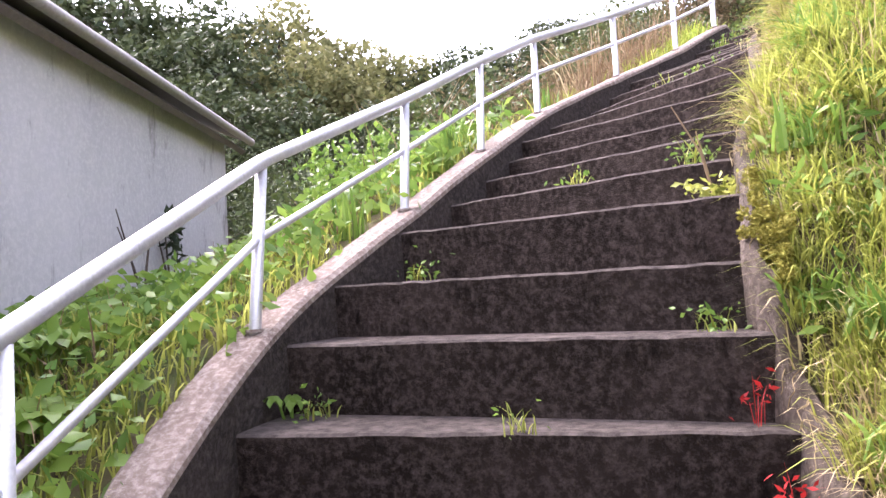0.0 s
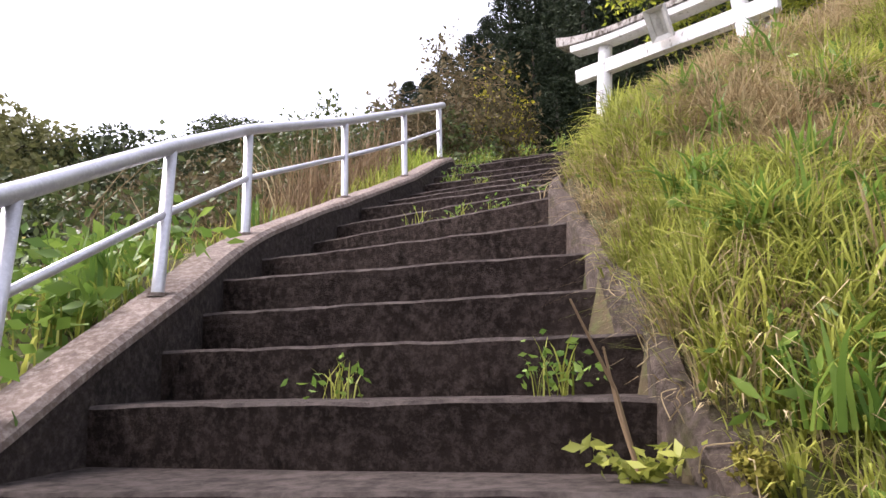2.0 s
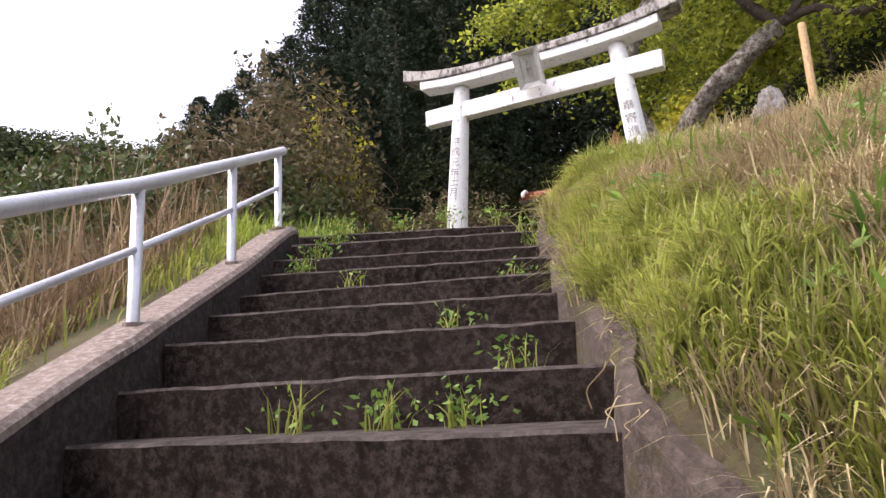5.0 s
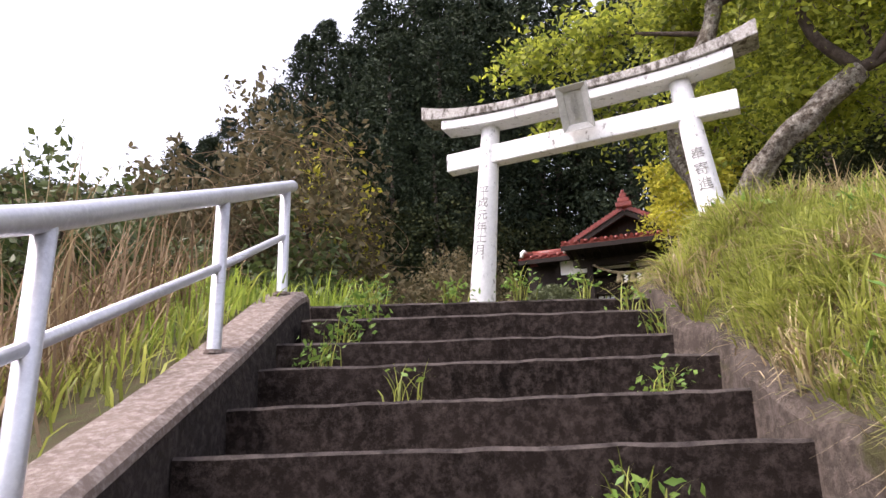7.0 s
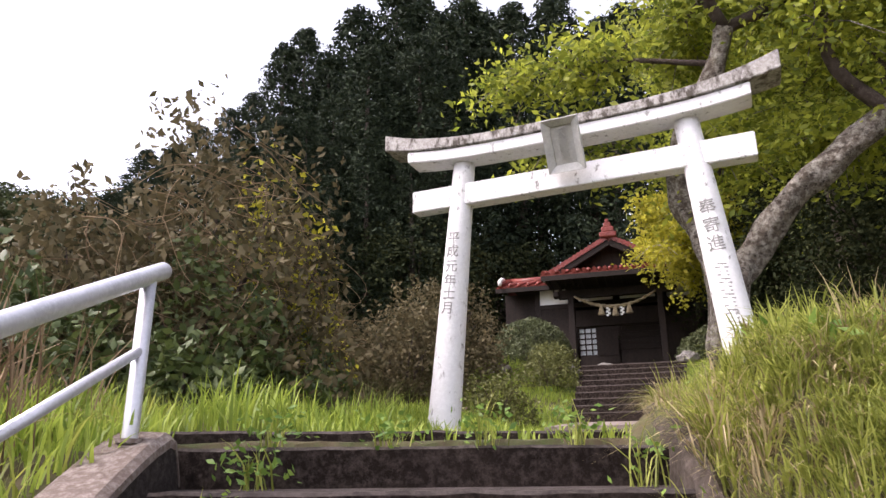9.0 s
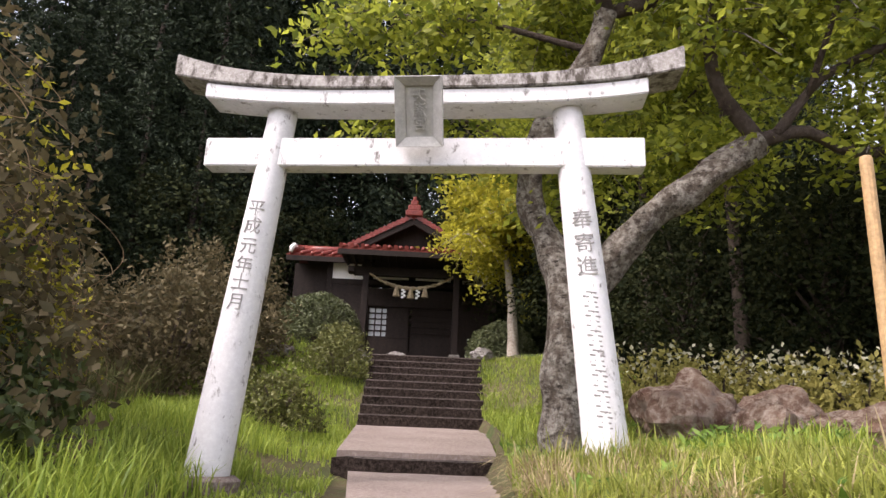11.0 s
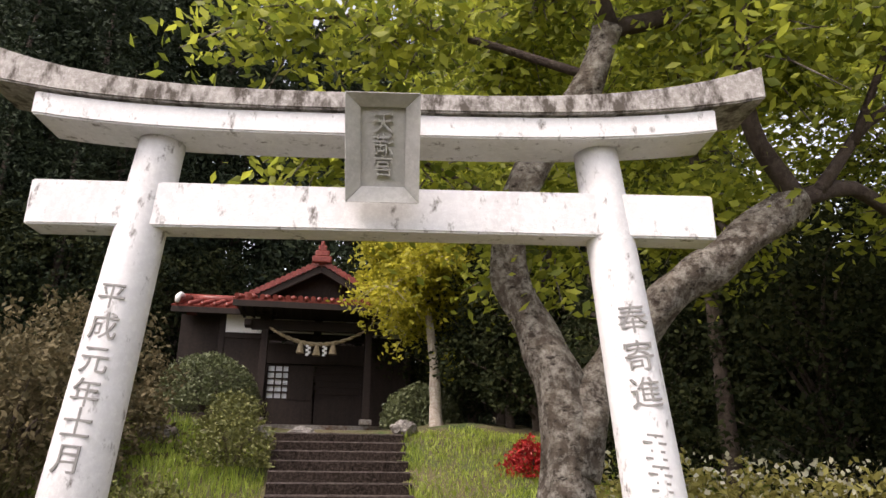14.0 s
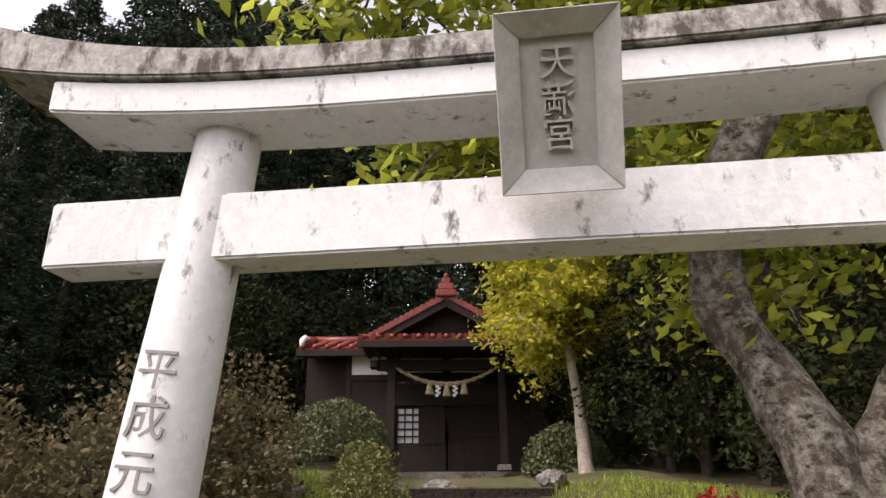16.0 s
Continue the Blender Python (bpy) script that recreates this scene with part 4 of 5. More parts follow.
def leafy_tree(name, height, width, leafmat, barkmat, count, group, label, leaf=0.10, category="tree"):
    """A broad tree: forked trunk, crown of clumps with gaps."""
    tree = thing(name, label, category, group)
    tubes = [tube([(0, 0, -0.4), (0.05, 0.03, height * 0.35), (0.1, 0, height * 0.6)], [0.14, 0.1, 0.05], 8)]
    C = []
    k = 26
    for i in range(k):
        a, h = 2.4 * i, height * (0.30 + 0.66 * (i + 0.5) / k)
        w = width * (0.55 + 0.45 * math.sin(math.pi * (i + 1) / (k + 1))) * rng.uniform(0.45, 1.0)
        c = np.array([w * math.cos(a) * 0.8, w * math.sin(a) * 0.8, h])
        tubes.append(tube([(0.05, 0, h * 0.62), c * (0.6, 0.6, 1) - (0, 0, 0.25), c], [0.045, 0.025, 0.008], 5, cap=False))
        d = rng.normal(size=(count // k, 3))
        d /= np.linalg.norm(d, axis=1)[:, None]
        d *= rng.uniform(0.4, 1.0, len(d))[:, None] ** 0.5
        C.append(c + d * np.array([0.42, 0.42, 0.30]) * width * rng.uniform(0.7, 1.25))
    put("trunk", *join(tubes), barkmat, tree, "", True)
    V, F = leaves(np.concatenate(C), leaf, 0.2, 1.5)
    fast("crown", V, F, leafmat, tree)
    return tree


def on_ground(x, y, dz=0.0):
    return float(x), float(y), float(ground_z(np.array([x]), np.array([y]))[0]) + dz


def away(bearing, dist, x0=1.0, y0=4.0):
    return x0 + dist * math.cos(radians(bearing)), y0 + dist * math.sin(radians(bearing))


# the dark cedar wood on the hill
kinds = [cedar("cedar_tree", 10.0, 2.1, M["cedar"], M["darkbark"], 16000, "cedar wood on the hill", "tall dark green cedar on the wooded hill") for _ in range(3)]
WOOD = []
HILL = ([4, 20, 30, 38, 42, 50, 57, 61, 66, 72, 75, 80], [30, 32, 34, 34, 33.5, 34.5, 33, 30.5, 27, 22.5, 18, 15])
for row, (b0, b1, gap, dist, share) in enumerate(((2, 78, 2.1, 31, 1.0), (3, 76, 2.6, 26, 0.88), (5, 72, 3.2, 22.5, 0.66))):
    b = b0
    while b < b1:
        d = dist * rng.uniform(0.95, 1.06)
        x, y = away(b, d, 1.8, 4.5)
        top = 4.6 + 1.11 * d * math.tan(radians(np.interp(b, *HILL))) * share * rng.uniform(0.86, 1.02)
        if abs((x - START[0]) * SIDE[0] + (y - START[1]) * SIDE[1]) < 6.5 and (x - START[0]) * AXIS[0] + (y - START[1]) * AXIS[1] < 19.5:
            b += gap
            continue
        WOOD.append((x, y, top - on_ground(x, y)[2] + 0.3))
        b += gap * rng.uniform(0.8, 1.2)
for i, (x, y, h) in enumerate(WOOD):
    src = kinds[i % 3]
    m = Matrix.LocRotScale(on_ground(x, y, -0.3), Euler((0, 0, 1.7 * i)), Vector((max(0.95, h / 10.0),) * 2 + (h / 10.0,)))
    ob = src if i < 3 else copy_thing(src, m)
    ob.matrix_basis = m
# lighter and greyer trees across the valley
pale = leafy_tree("broadleaf_tree", 6.0, 2.3, M["grove"], M["darkbark"], 5200, "trees across the valley", "dusky green broadleaf tree across the valley", 0.13)
pale2 = leafy_tree("broadleaf_tree", 6.0, 2.0, M["bamboo"], M["darkbark"], 5200, "trees across the valley", "hazy yellowish grove tree across the valley", 0.13)
VALLEY = []
RIM = ([70, 75, 84, 90, 98, 104, 111, 120, 135], [20, 19, 17.5, 19.5, 19, 20, 20.5, 22, 23])
for row, (dist, gap, share) in enumerate(((46, 3.4, 1.0), (38, 4.2, 0.86), (29, 5.5, 0.7))):
    b = 71 + row
    while b < 134:
        x, y = away(b, dist, 0.0, 1.0)
        top = 2.6 + dist * math.tan(radians(np.interp(b, *RIM))) * 1.03 * share * rng.uniform(0.88, 1.05)
        VALLEY.append((x, y, max(3.5, top - on_ground(x, y)[2] + 0.3), int(96 < b < 112) if row < 2 else 0))
        b += gap * rng.uniform(0.8, 1.25)
used = set()
for i, (x, y, h, k) in enumerate(VALLEY):
    src = (pale, pale2)[k]
    s = h / 6.0
    m = Matrix.LocRotScale(on_ground(x, y, -0.3), Euler((0, 0, 2.1 * i)), Vector((max(1.1, s) * 1.05, max(1.1, s) * 1.05, s)))
    ob = copy_thing(src, m) if k in used else src
    used.add(k)
    ob.matrix_basis = m

# the big old cherry by the gate
branch_tree("cherry_tree", "old forked cherry tree with grey lichened bark and yellow-green leaves", "", (8.60, 7.55, 5.08), [
    ([(-0.06, 0.08, -0.2), (-0.05, 0.10, 0.5), (-0.01, 0.11, 1.0), (0.06, 0.14, 1.5), (0.17, 0.33, 1.95), (0.08, 0.46, 2.4), (-0.04, 0.28, 2.95), (-0.10, -0.15, 3.5), (-0.13, -0.35, 3.95)], 0.185, 0.095, 0),
    ([(0.02, 0.08, 0.95), (0.10, 0.0, 1.30), (0.32, -0.16, 1.65), (0.38, -0.55, 2.09), (0.50, -1.05, 2.47), (0.65, -1.48, 2.81)], 0.165, 0.115, 0),
    ([(-0.13, -0.35, 3.95), (-0.32, -0.28, 4.3), (-0.55, -0.15, 4.7), (-0.6, 0.1, 5.6)], 0.075, 0.02, 12),
    ([(-0.13, -0.35, 3.95), (0.12, -0.75, 4.12), (0.45, -1.2, 4.5), (0.6, -1.5, 5.2)], 0.07, 0.02, 12),
    ([(0.65, -1.48, 2.81), (0.24, -1.20, 3.24), (-0.02, -1.21, 3.85), (-0.22, -1.32, 4.7), (-0.3, -1.2, 5.5)], 0.078, 0.02, 7),
    ([(0.65, -1.48, 2.81), (0.85, -1.87, 2.92), (1.19, -2.25, 2.78), (1.5, -3.0, 2.95), (1.6, -3.8, 3.2)], 0.072, 0.015, 6),
    ([(0.68, -1.62, 2.86), (0.76, -2.02, 3.37), (0.91, -2.36, 3.58), (1.0, -3.1, 3.95), (1.2, -3.8, 4.3)], 0.052, 0.012, 7),
    ([(0.72, -1.9, 3.2), (0.45, -2.2, 3.9), (0.35, -2.5, 4.6)], 0.035, 0.010, 5),
    ([(-0.12, -0.2, 3.6), (-0.5, 0.65, 3.87), (-0.9, 1.35, 3.92), (-1.15, 1.7, 3.76)], 0.035, 0.008, 6),
    ([(0.0, 0.36, 2.7), (-0.5, 0.95, 2.98), (-0.85, 1.35, 3.02), (-1.05, 1.55, 2.92)], 0.022, 0.006, 3),
    ([(0.17, 0.33, 1.95), (0.55, 0.25, 2.6), (0.9, 0.1, 3.3)], 0.03, 0.010, 6),
    ([(-0.32, -0.28, 4.3), (0.4, 0.3, 4.6), (1.2, 0.8, 4.7)], 0.04, 0.010, 10),
    ([(0.45, -1.2, 4.5), (1.2, -1.4, 4.6), (2.0, -1.8, 4.4)], 0.04, 0.010, 10),
    ([(0.50, -1.05, 2.47), (1.1, -0.9, 3.0), (1.8, -1.0, 3.3)], 0.035, 0.010, 8),
], 0.2, M["maple"], M["bark"], 0.056, 0.55, 34000, 6, drop=0.22, limb_mat=M["darkbark"])
# young trees behind it
def young(base, height, lean, label, leafmat, n, spread, leaf=0.085, barkmat=None, group=""):
    lx, ly = lean
    h = height
    limbs = [([(0, 0, -0.2), (lx * 0.3, ly * 0.3, h * 0.4), (lx, ly, h * 0.85)], (0.13 if h < 6 else 0.055) * h / 4, 0.03, 3)]
    for i in range(9):
        a, z = 2.4 * i + 0.5, h * (0.54 + 0.045 * i + (0.07 if h > 6 else 0.0))
        w = h * 0.26 * (1.25 - 0.07 * i)
        t = z / (h * 0.85)
        limbs.append(([(lx * t, ly * t, z), (lx * t + w * 0.5 * math.cos(a), ly * t + w * 0.5 * math.sin(a), z + 0.18), (lx * t + w * math.cos(a), ly * t + w * math.sin(a), z + 0.05)], 0.03, 0.008, 4))
    return branch_tree("maple_tree", label, group, base, limbs, 0.1, leafmat, barkmat or M["darkbark"], leaf, spread, n, 6, drop=0.3)


young(on_ground(17.35, 11.75), 4.2, (-0.22, 0.40), "young maple with yellowing leaves and pale bark beside the upper steps", M["autumn"], 15000, 0.62, 0.075, M["palebark"])
young(on_ground(18.6, 10.6), 7.0, (0.1, 0.3), "slender maple with green leaves behind the steps", M["maple"], 20000, 1.1, 0.075)
young(on_ground(12.4, 6.6), 7.6, (-0.2, 0.1), "tall maple with light green leaves", M["maple"], 26000, 1.1, 0.065)
young(on_ground(13.4, 3.4), 7.6, (-0.3, 0.2), "tall maple with light green leaves", M["maple"], 24000, 1.1, 0.065)
young(on_ground(14.6, 8.2), 8.4, (-0.2, 0.1), "tall maple with light green leaves", M["maple"], 26000, 1.2, 0.07)
young(on_ground(17.6, 8.9), 9.5, (-0.2, 0.3), "tall maple with yellow-green leaves", M["maple"], 25000, 1.4, 0.085)
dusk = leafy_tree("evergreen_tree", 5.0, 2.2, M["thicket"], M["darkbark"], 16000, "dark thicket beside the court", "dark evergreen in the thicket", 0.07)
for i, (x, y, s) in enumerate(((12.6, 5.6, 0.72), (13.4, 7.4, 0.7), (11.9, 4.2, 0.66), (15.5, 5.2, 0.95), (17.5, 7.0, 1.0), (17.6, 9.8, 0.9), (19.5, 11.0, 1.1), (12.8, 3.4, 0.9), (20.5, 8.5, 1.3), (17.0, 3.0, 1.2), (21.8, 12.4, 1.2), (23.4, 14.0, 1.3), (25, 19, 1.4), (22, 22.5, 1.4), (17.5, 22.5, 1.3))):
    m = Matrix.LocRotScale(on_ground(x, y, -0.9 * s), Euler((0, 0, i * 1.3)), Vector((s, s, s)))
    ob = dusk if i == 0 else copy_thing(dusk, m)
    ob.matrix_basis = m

# ---- shrubs ----
def shrub(name, label, at, radii, leafmat, count, leaf, group="", uneven=0.25, stems=6, category="shrub"):
    """A bush: stems, and leaves crowded on an uneven dome."""
    s = thing(name, label, category, group, at=at)
    rx, ry, rz = radii
    for i in range(stems):
        a = 2.4 * i
        put("stem", *tube([(0.06 * math.cos(a), 0.06 * math.sin(a), -0.1), (rx * 0.3 * math.cos(a), ry * 0.3 * math.sin(a), rz * 0.45), (rx * 0.65 * math.cos(a), ry * 0.65 * math.sin(a), rz * 0.75)], [0.016 * (1 + rz), 0.010 * (1 + rz), 0.004], 6), M["darkbark"], s, "", True)
    a, h = rng.uniform(0, 2 * math.pi, count), rng.uniform(-0.25, 1, count)
    g = np.sqrt(np.clip(1 - h * h, 0, 1))
    r = 1 + uneven * (np.sin(a * 3 + h * 5 + at[0]) * 0.5 + np.sin(a * 7 - h * 9 + at[1]) * 0.3 + np.sin(a * 13 + h * 17) * 0.3)
    r *= np.where(rng.uniform(size=count) < 0.7, rng.uniform(0.88, 1.05, count), rng.uniform(0.35, 0.95, count))
    C = np.stack([rx * g * np.cos(a) * r, ry * g * np.sin(a) * r, rz * np.maximum(h, -0.05) * r], 1)
    V, F = leaves(C, leaf, 0.1, 1.6, 0.35)
    fast("foliage", V, F, leafmat, s)
    return s


def path_ground(u, v, dz=0.0):
    p = on_path(u, v)
    return on_ground(p[0], p[1], dz)


shrub("clipped_bush", "dome-clipped dark green bush beside the shrine", path_ground(9.9, 2.5, 0.2), (0.99, 0.99, 1.0), M["box"], 12000, 0.04, uneven=0.05)
shrub("clipped_bush", "dome-clipped dark bush beside the shrine", path_ground(10.2, -1.9, 0.0), (0.85, 0.85, 0.85), M["box"], 7000, 0.05, uneven=0.06)
shrub("small_bush", "small bright green bush beside the upper steps", path_ground(8.4, 1.75, 0.1), (0.48, 0.48, 0.5), M["azalea"], 2400, 0.04, uneven=0.3)
for u, v, r, h in ((5.9, 1.5, 0.62, 0.62), (7.0, 1.7, 0.46, 0.5), (2.1, 1.72, 0.5, 0.62)):
    shrub("azalea_bush", "loose brownish-green azalea bush beside the path", path_ground(u, v, 0.05), (r, r, h), M["azalea"], 3600, 0.036, "azaleas by the path", 0.3)
shrub("azalea_bush", "azalea bush full of red leaves", path_ground(5.0, -2.75, -0.05), (0.40, 0.40, 0.44), M["red"], 1900, 0.045, "", 0.3)

# the bramble mound and the brush on the slope
for i, (x, y, rx, rz, k) in enumerate(((4.85, 10.9, 1.35, 2.75, "mound"), (3.9, 11.5, 1.5, 1.75, "mound"), (2.5, 11.9, 1.5, 1.2, "mound"), (5.7, 12.3, 1.2, 2.1, "mound"), (6.5, 13.1, 1.1, 1.6, "mound"), (1.2, 12.4, 1.5, 1.1, "mound"), (4.6, 10.4, 0.9, 1.7, "shrub"), (7.3, 13.9, 1.0, 1.9, "autumn"), (8.7, 14.9, 1.2, 1.9, "mound"), (10.6, 14.9, 1.3, 1.8, "mound"),
                                       (3.3, 10.5, 0.9, 1.0, "shrub"), (4.2, 9.8, 0.7, 0.75, "shrub"), (5.2, 10.2, 0.7, 0.8, "shrub"), (2.4, 10.6, 0.9, 0.9, "shrub"), (0.0, 13.4, 1.7, 1.5, "mound"), (-1.4, 12.6, 1.8, 1.5, "shrub"), (12.2, 15.6, 1.4, 1.9, "mound"), (5.5, 11.0, 0.7, 2.4, "autumn"))):
    lab = {"mound": "tangled brownish bramble thicket on the slope", "shrub": "leafy green undergrowth on the slope", "autumn": "bush with yellowing leaves on the slope"}[k]
    shrub("bramble_thicket" if k == "mound" else "undergrowth_bush", lab, on_ground(x, y, -0.1), (rx, rx, rz * (0.98 if k != "shrub" else 0.9)), M[k], int((9500 if k == "mound" else 6000) * rx), 0.056 if k != "shrub" else 0.055, "brush on the slope", 0.34, 9)
# bare vines trailing over the mound
vt = []
for i in range(150):
    x, y, z = on_ground(rng.uniform(3.4, 7.0), 0.0)
    y = 10.55 + 0.75 * abs(x - 4.7) * (x > 4.7) + rng.uniform(-0.35, 0.15)
    z = on_ground(x, y)[2] + rng.uniform(0.7, 2.7) * max(0.45, 1 - 0.28 * abs(x - 4.8))
    c = curve_through(np.array([(x, y - 0.2, z), (x + rng.uniform(-0.3, 0.3), y - 0.5, z + rng.uniform(-0.2, 0.1)), (x + rng.uniform(-0.5, 0.5), y - 0.62, z - rng.uniform(0.2, 0.5)), (x + rng.uniform(-0.7, 0.7), y - 0.7, z - rng.uniform(0.3, 0.9))]), 0.08)
    vt.append(tube(c, np.linspace(0.005, 0.002, len(c)), 4))
vines = put("vines", *join(vt), M["rust"])
tagged(vines, "pale bare vines trailing over the bramble thicket", "vines", kind="stuff")

# bushes on the slope beyond the kerb
for i, (x, y, r, h, k) in enumerate(((-1.0, 5.4, 0.7, 0.8, "weed"), (0.0, 6.6, 1.0, 1.2, "shrub"), (-1.8, 6.6, 1.1, 1.4, "shrub"), (-0.6, 8.4, 1.3, 1.6, "shrub"), (1.0, 8.6, 1.1, 1.2, "mound"), (-2.2, 9.8, 1.4, 2.2, "shrub"), (0.3, 10.4, 1.3, 1.4, "mound"), (2.2, 9.6, 1.0, 1.0, "shrub"), (-1.4, 12.0, 1.6, 2.0, "grove"), (-3.6, 12.6, 1.8, 2.8, "grove"), (-5.6, 13.4, 2.0, 3.4, "grove"), (-7.6, 13.8, 2.2, 4.2, "grove"), (-0.2, 7.6, 0.7, 1.25, "pale"), (-1.3, 7.4, 0.8, 1.5, "pale"))):
    shrub("wild_bush", {"weed": "bright green weedy bush beyond the kerb", "shrub": "leafy green bush on the slope beyond the kerb", "mound": "brownish bush on the slope beyond the kerb", "grove": "dusky green bush behind the house", "pale": "bush with pale yellow-green leaves on the slope"}[k], on_ground(x, y, -0.1), (r, r, h), M["palehedge" if k == "pale" else k], int((3000 if k == "pale" else 9000 if k == "grove" else 6000) * r), 0.048, "bushes beyond the kerb", 0.45, 8)

# rocks and the white-flowering hedge by the gate
def rock(at, size, seed, label):
    bm = bmesh.new()
    bmesh.ops.create_icosphere(bm, subdivisions=4, radius=1.0)
    for v in bm.verts:
        n = noise.fractal(v.co * 1.1 + Vector((seed, 0, 0)), 1.0, 2.0, 5)
        c = noise.cell(v.co * 1.3 + Vector((seed, 3, 0)))
        v.co *= 1 + 0.32 * n + 0.10 * c
        v.co = Vector((v.co.x * size[0], v.co.y * size[1], v.co.z * size[2]))
    ob = part("rock", bm, M["redrock"] if "reddish" in label else M["stone"])
    ob.location = at
    ob.rotation_euler = (0, 0, seed)
    return tagged(ob, label, "rock", "rocks by the gate")


for x, y, s, k in ((9.15, 6.72, (0.42, 0.52, 0.40), 1.0), (8.85, 6.15, (0.24, 0.28, 0.26), 2.0), (9.65, 6.1, (0.36, 0.36, 0.34), 3.0), (9.3, 5.5, (0.26, 0.34, 0.18), 4.0), (8.9, 5.3, (0.4, 0.5, 0.22), 6.0)):
    rock(on_ground(x, y, 0.06), s, k, "reddish-grey boulder in the grass by the gate")
for u, v in ((7.4, -1.2), (7.3, 1.3), (6.5, 2.6), (7.6, 0.5), (3.2, 2.6)):
    rock(path_ground(u, v, 0.05), (0.28, 0.2, 0.16), u + v, "weathered edging stone by the upper steps")
for i, (x, y) in enumerate(((10.3, 7.25), (10.45, 6.65), (10.4, 6.05), (10.4, 5.45), (10.3, 4.85), (10.3, 4.2))):
    h = shrub("flowering_shrub", "pale-leaved shrub with small white flowers", on_ground(x, y, 0.0), (0.5, 0.6, 0.62), M["palehedge"], 2600, 0.04, "white-flowering hedge", 0.35)
    a = rng.uniform(0, 2 * math.pi, 130)
    C = np.stack([0.62 * np.cos(a) * rng.uniform(0.2, 1, 130), 0.78 * np.sin(a) * rng.uniform(0.2, 1, 130), rng.uniform(0.42, 0.76, 130)], 1)
    V, F = leaves(C, 0.042, 0.2, 1.2, 0.4)
    fast("blossom", V, F, M["whiteflower"], h, "small white flowers")

# stone marker and timber post on the bank
rk = rock(on_ground(4.55, 4.27, 0.10), (0.12, 0.10, 0.20), 5.5, "small upright grey stone marker in the grass")
x, y, z = on_ground(8.1, 5.36)
put_post = put("timber_post", *tube([(x, y, z - 0.3), (x, y, 7.16), (x, y, 7.19)], [0.042, 0.042, 0.036], 12), M["timber"])
tagged(put_post, "pale yellowish round timber post in the grass", "post")

# ---- grass ----
def scatter(n, x0, x1, y0, y1, keep):
    x, y = rng.uniform(x0, x1, n), rng.uniform(y0, y1, n)
    ok = keep(x, y)
    x, y = x[ok], y[ok]
    return np.stack([x, y, ground_z(x, y)], 1)


def bank_side(x, y):
    d, z = nearest(RIGHT, x, y)
    return -d


def kerb_side(x, y):
    return nearest(LEFT, x, y)[0]


def stuff(name, V, F, material, label, category):
    return tagged(fast(name, V, F, material), label, category, kind="stuff")


def tussocks(centres, per, height, spread):
    """Roots, lengths and outward bearings of the blades of tussocks, each tussock with a length of its own."""
    n = len(centres)
    a = rng.uniform(0, 2 * math.pi, n * per)
    r = np.abs(rng.normal(size=n * per)) * spread
    P = np.repeat(centres, per, 0) + np.stack([r * np.cos(a), r * np.sin(a), np.zeros(n * per)], 1)
    P[:, 2] = ground_z(P[:, 0], P[:, 1]) - 0.01
    return P, np.repeat(height, per) * rng.uniform(0.55, 1.15, n * per), a + rng.normal(size=n * per) * 0.6


R = scatter(15000, 1.0, 7.2, -1.6, 7.4, lambda x, y: (bank_side(x, y) > 0.10) & (bank_side(x, y) < 3.6))
R = R[rng.uniform(size=len(R)) < np.clip(1.2 - 0.2 * bank_side(R[:, 0], R[:, 1]), 0.45, 1)]
d = bank_side(R[:, 0], R[:, 1])
dryness = lumps(R[:, 0], R[:, 1], 2.3, 0.5) + rng.normal(size=len(R)) * 0.3 - 0.30 + 0.35 * smooth(0.32, 0.08, d) + 1.0 * smooth(2.2, 3.4, R[:, 1]) * smooth(0.35, 0.8, d) * smooth(5.2, 4.2, R[:, 1]) - 0.5 * smooth(2.2, 1.4, R[:, 1])
long = 0.20 * np.clip(1 + 0.5 * lumps(R[:, 0], R[:, 1], 4.0, 2.0), 0.5, 1.7) * rng.uniform(0.6, 1.3, len(R))
fresh, old = dryness < 0.12, dryness >= 0.12
P, h, a = tussocks(R[fresh], 42, long[fresh], 0.045)
stuff("bank_grass", *blades(P, h, 0.0038, 1.2, 0.85, a), M["grass"], "fresh green grass in tussocks on the bank", "grass")
P, h, a = tussocks(R[old], 40, long[old] * 1.05, 0.05)
stuff("bank_dry_grass", *blades(P, h, 0.0032, 1.45, 0.85, a), M["dry"], "straw-coloured dry grass on the bank", "grass")
P, h, a = tussocks(R, 9, long * 0.8, 0.07)
stuff("bank_undergrass", *blades(P, h, 0.003, 1.5, 0.9, a), M["dry"], "dead brown blades low in the bank grass", "grass")
R = scatter(120000, 1.0, 9, -2.5, 9, lambda x, y: (bank_side(x, y) > 0.09) & (bank_side(x, y) < 5.5))
W = R[(rng.uniform(size=len(R)) < np.where(R[:, 1] < 1.9, 0.16, 0.05)) & (lumps(R[:, 0], R[:, 1], 3.1, 4.0) > np.where(R[:, 1] < 1.9, -0.15, 0.1))]
C = np.repeat(W, 5, 0) + rng.normal(size=(len(W) * 5, 3)) * (0.045, 0.045, 0.03) + (0, 0, 0.085)
stuff("bank_weeds", *leaves(C, 0.027, 0.3, 2.8, 0.6), M["weed"], "broad-leaved weeds among the bank grass", "weeds")
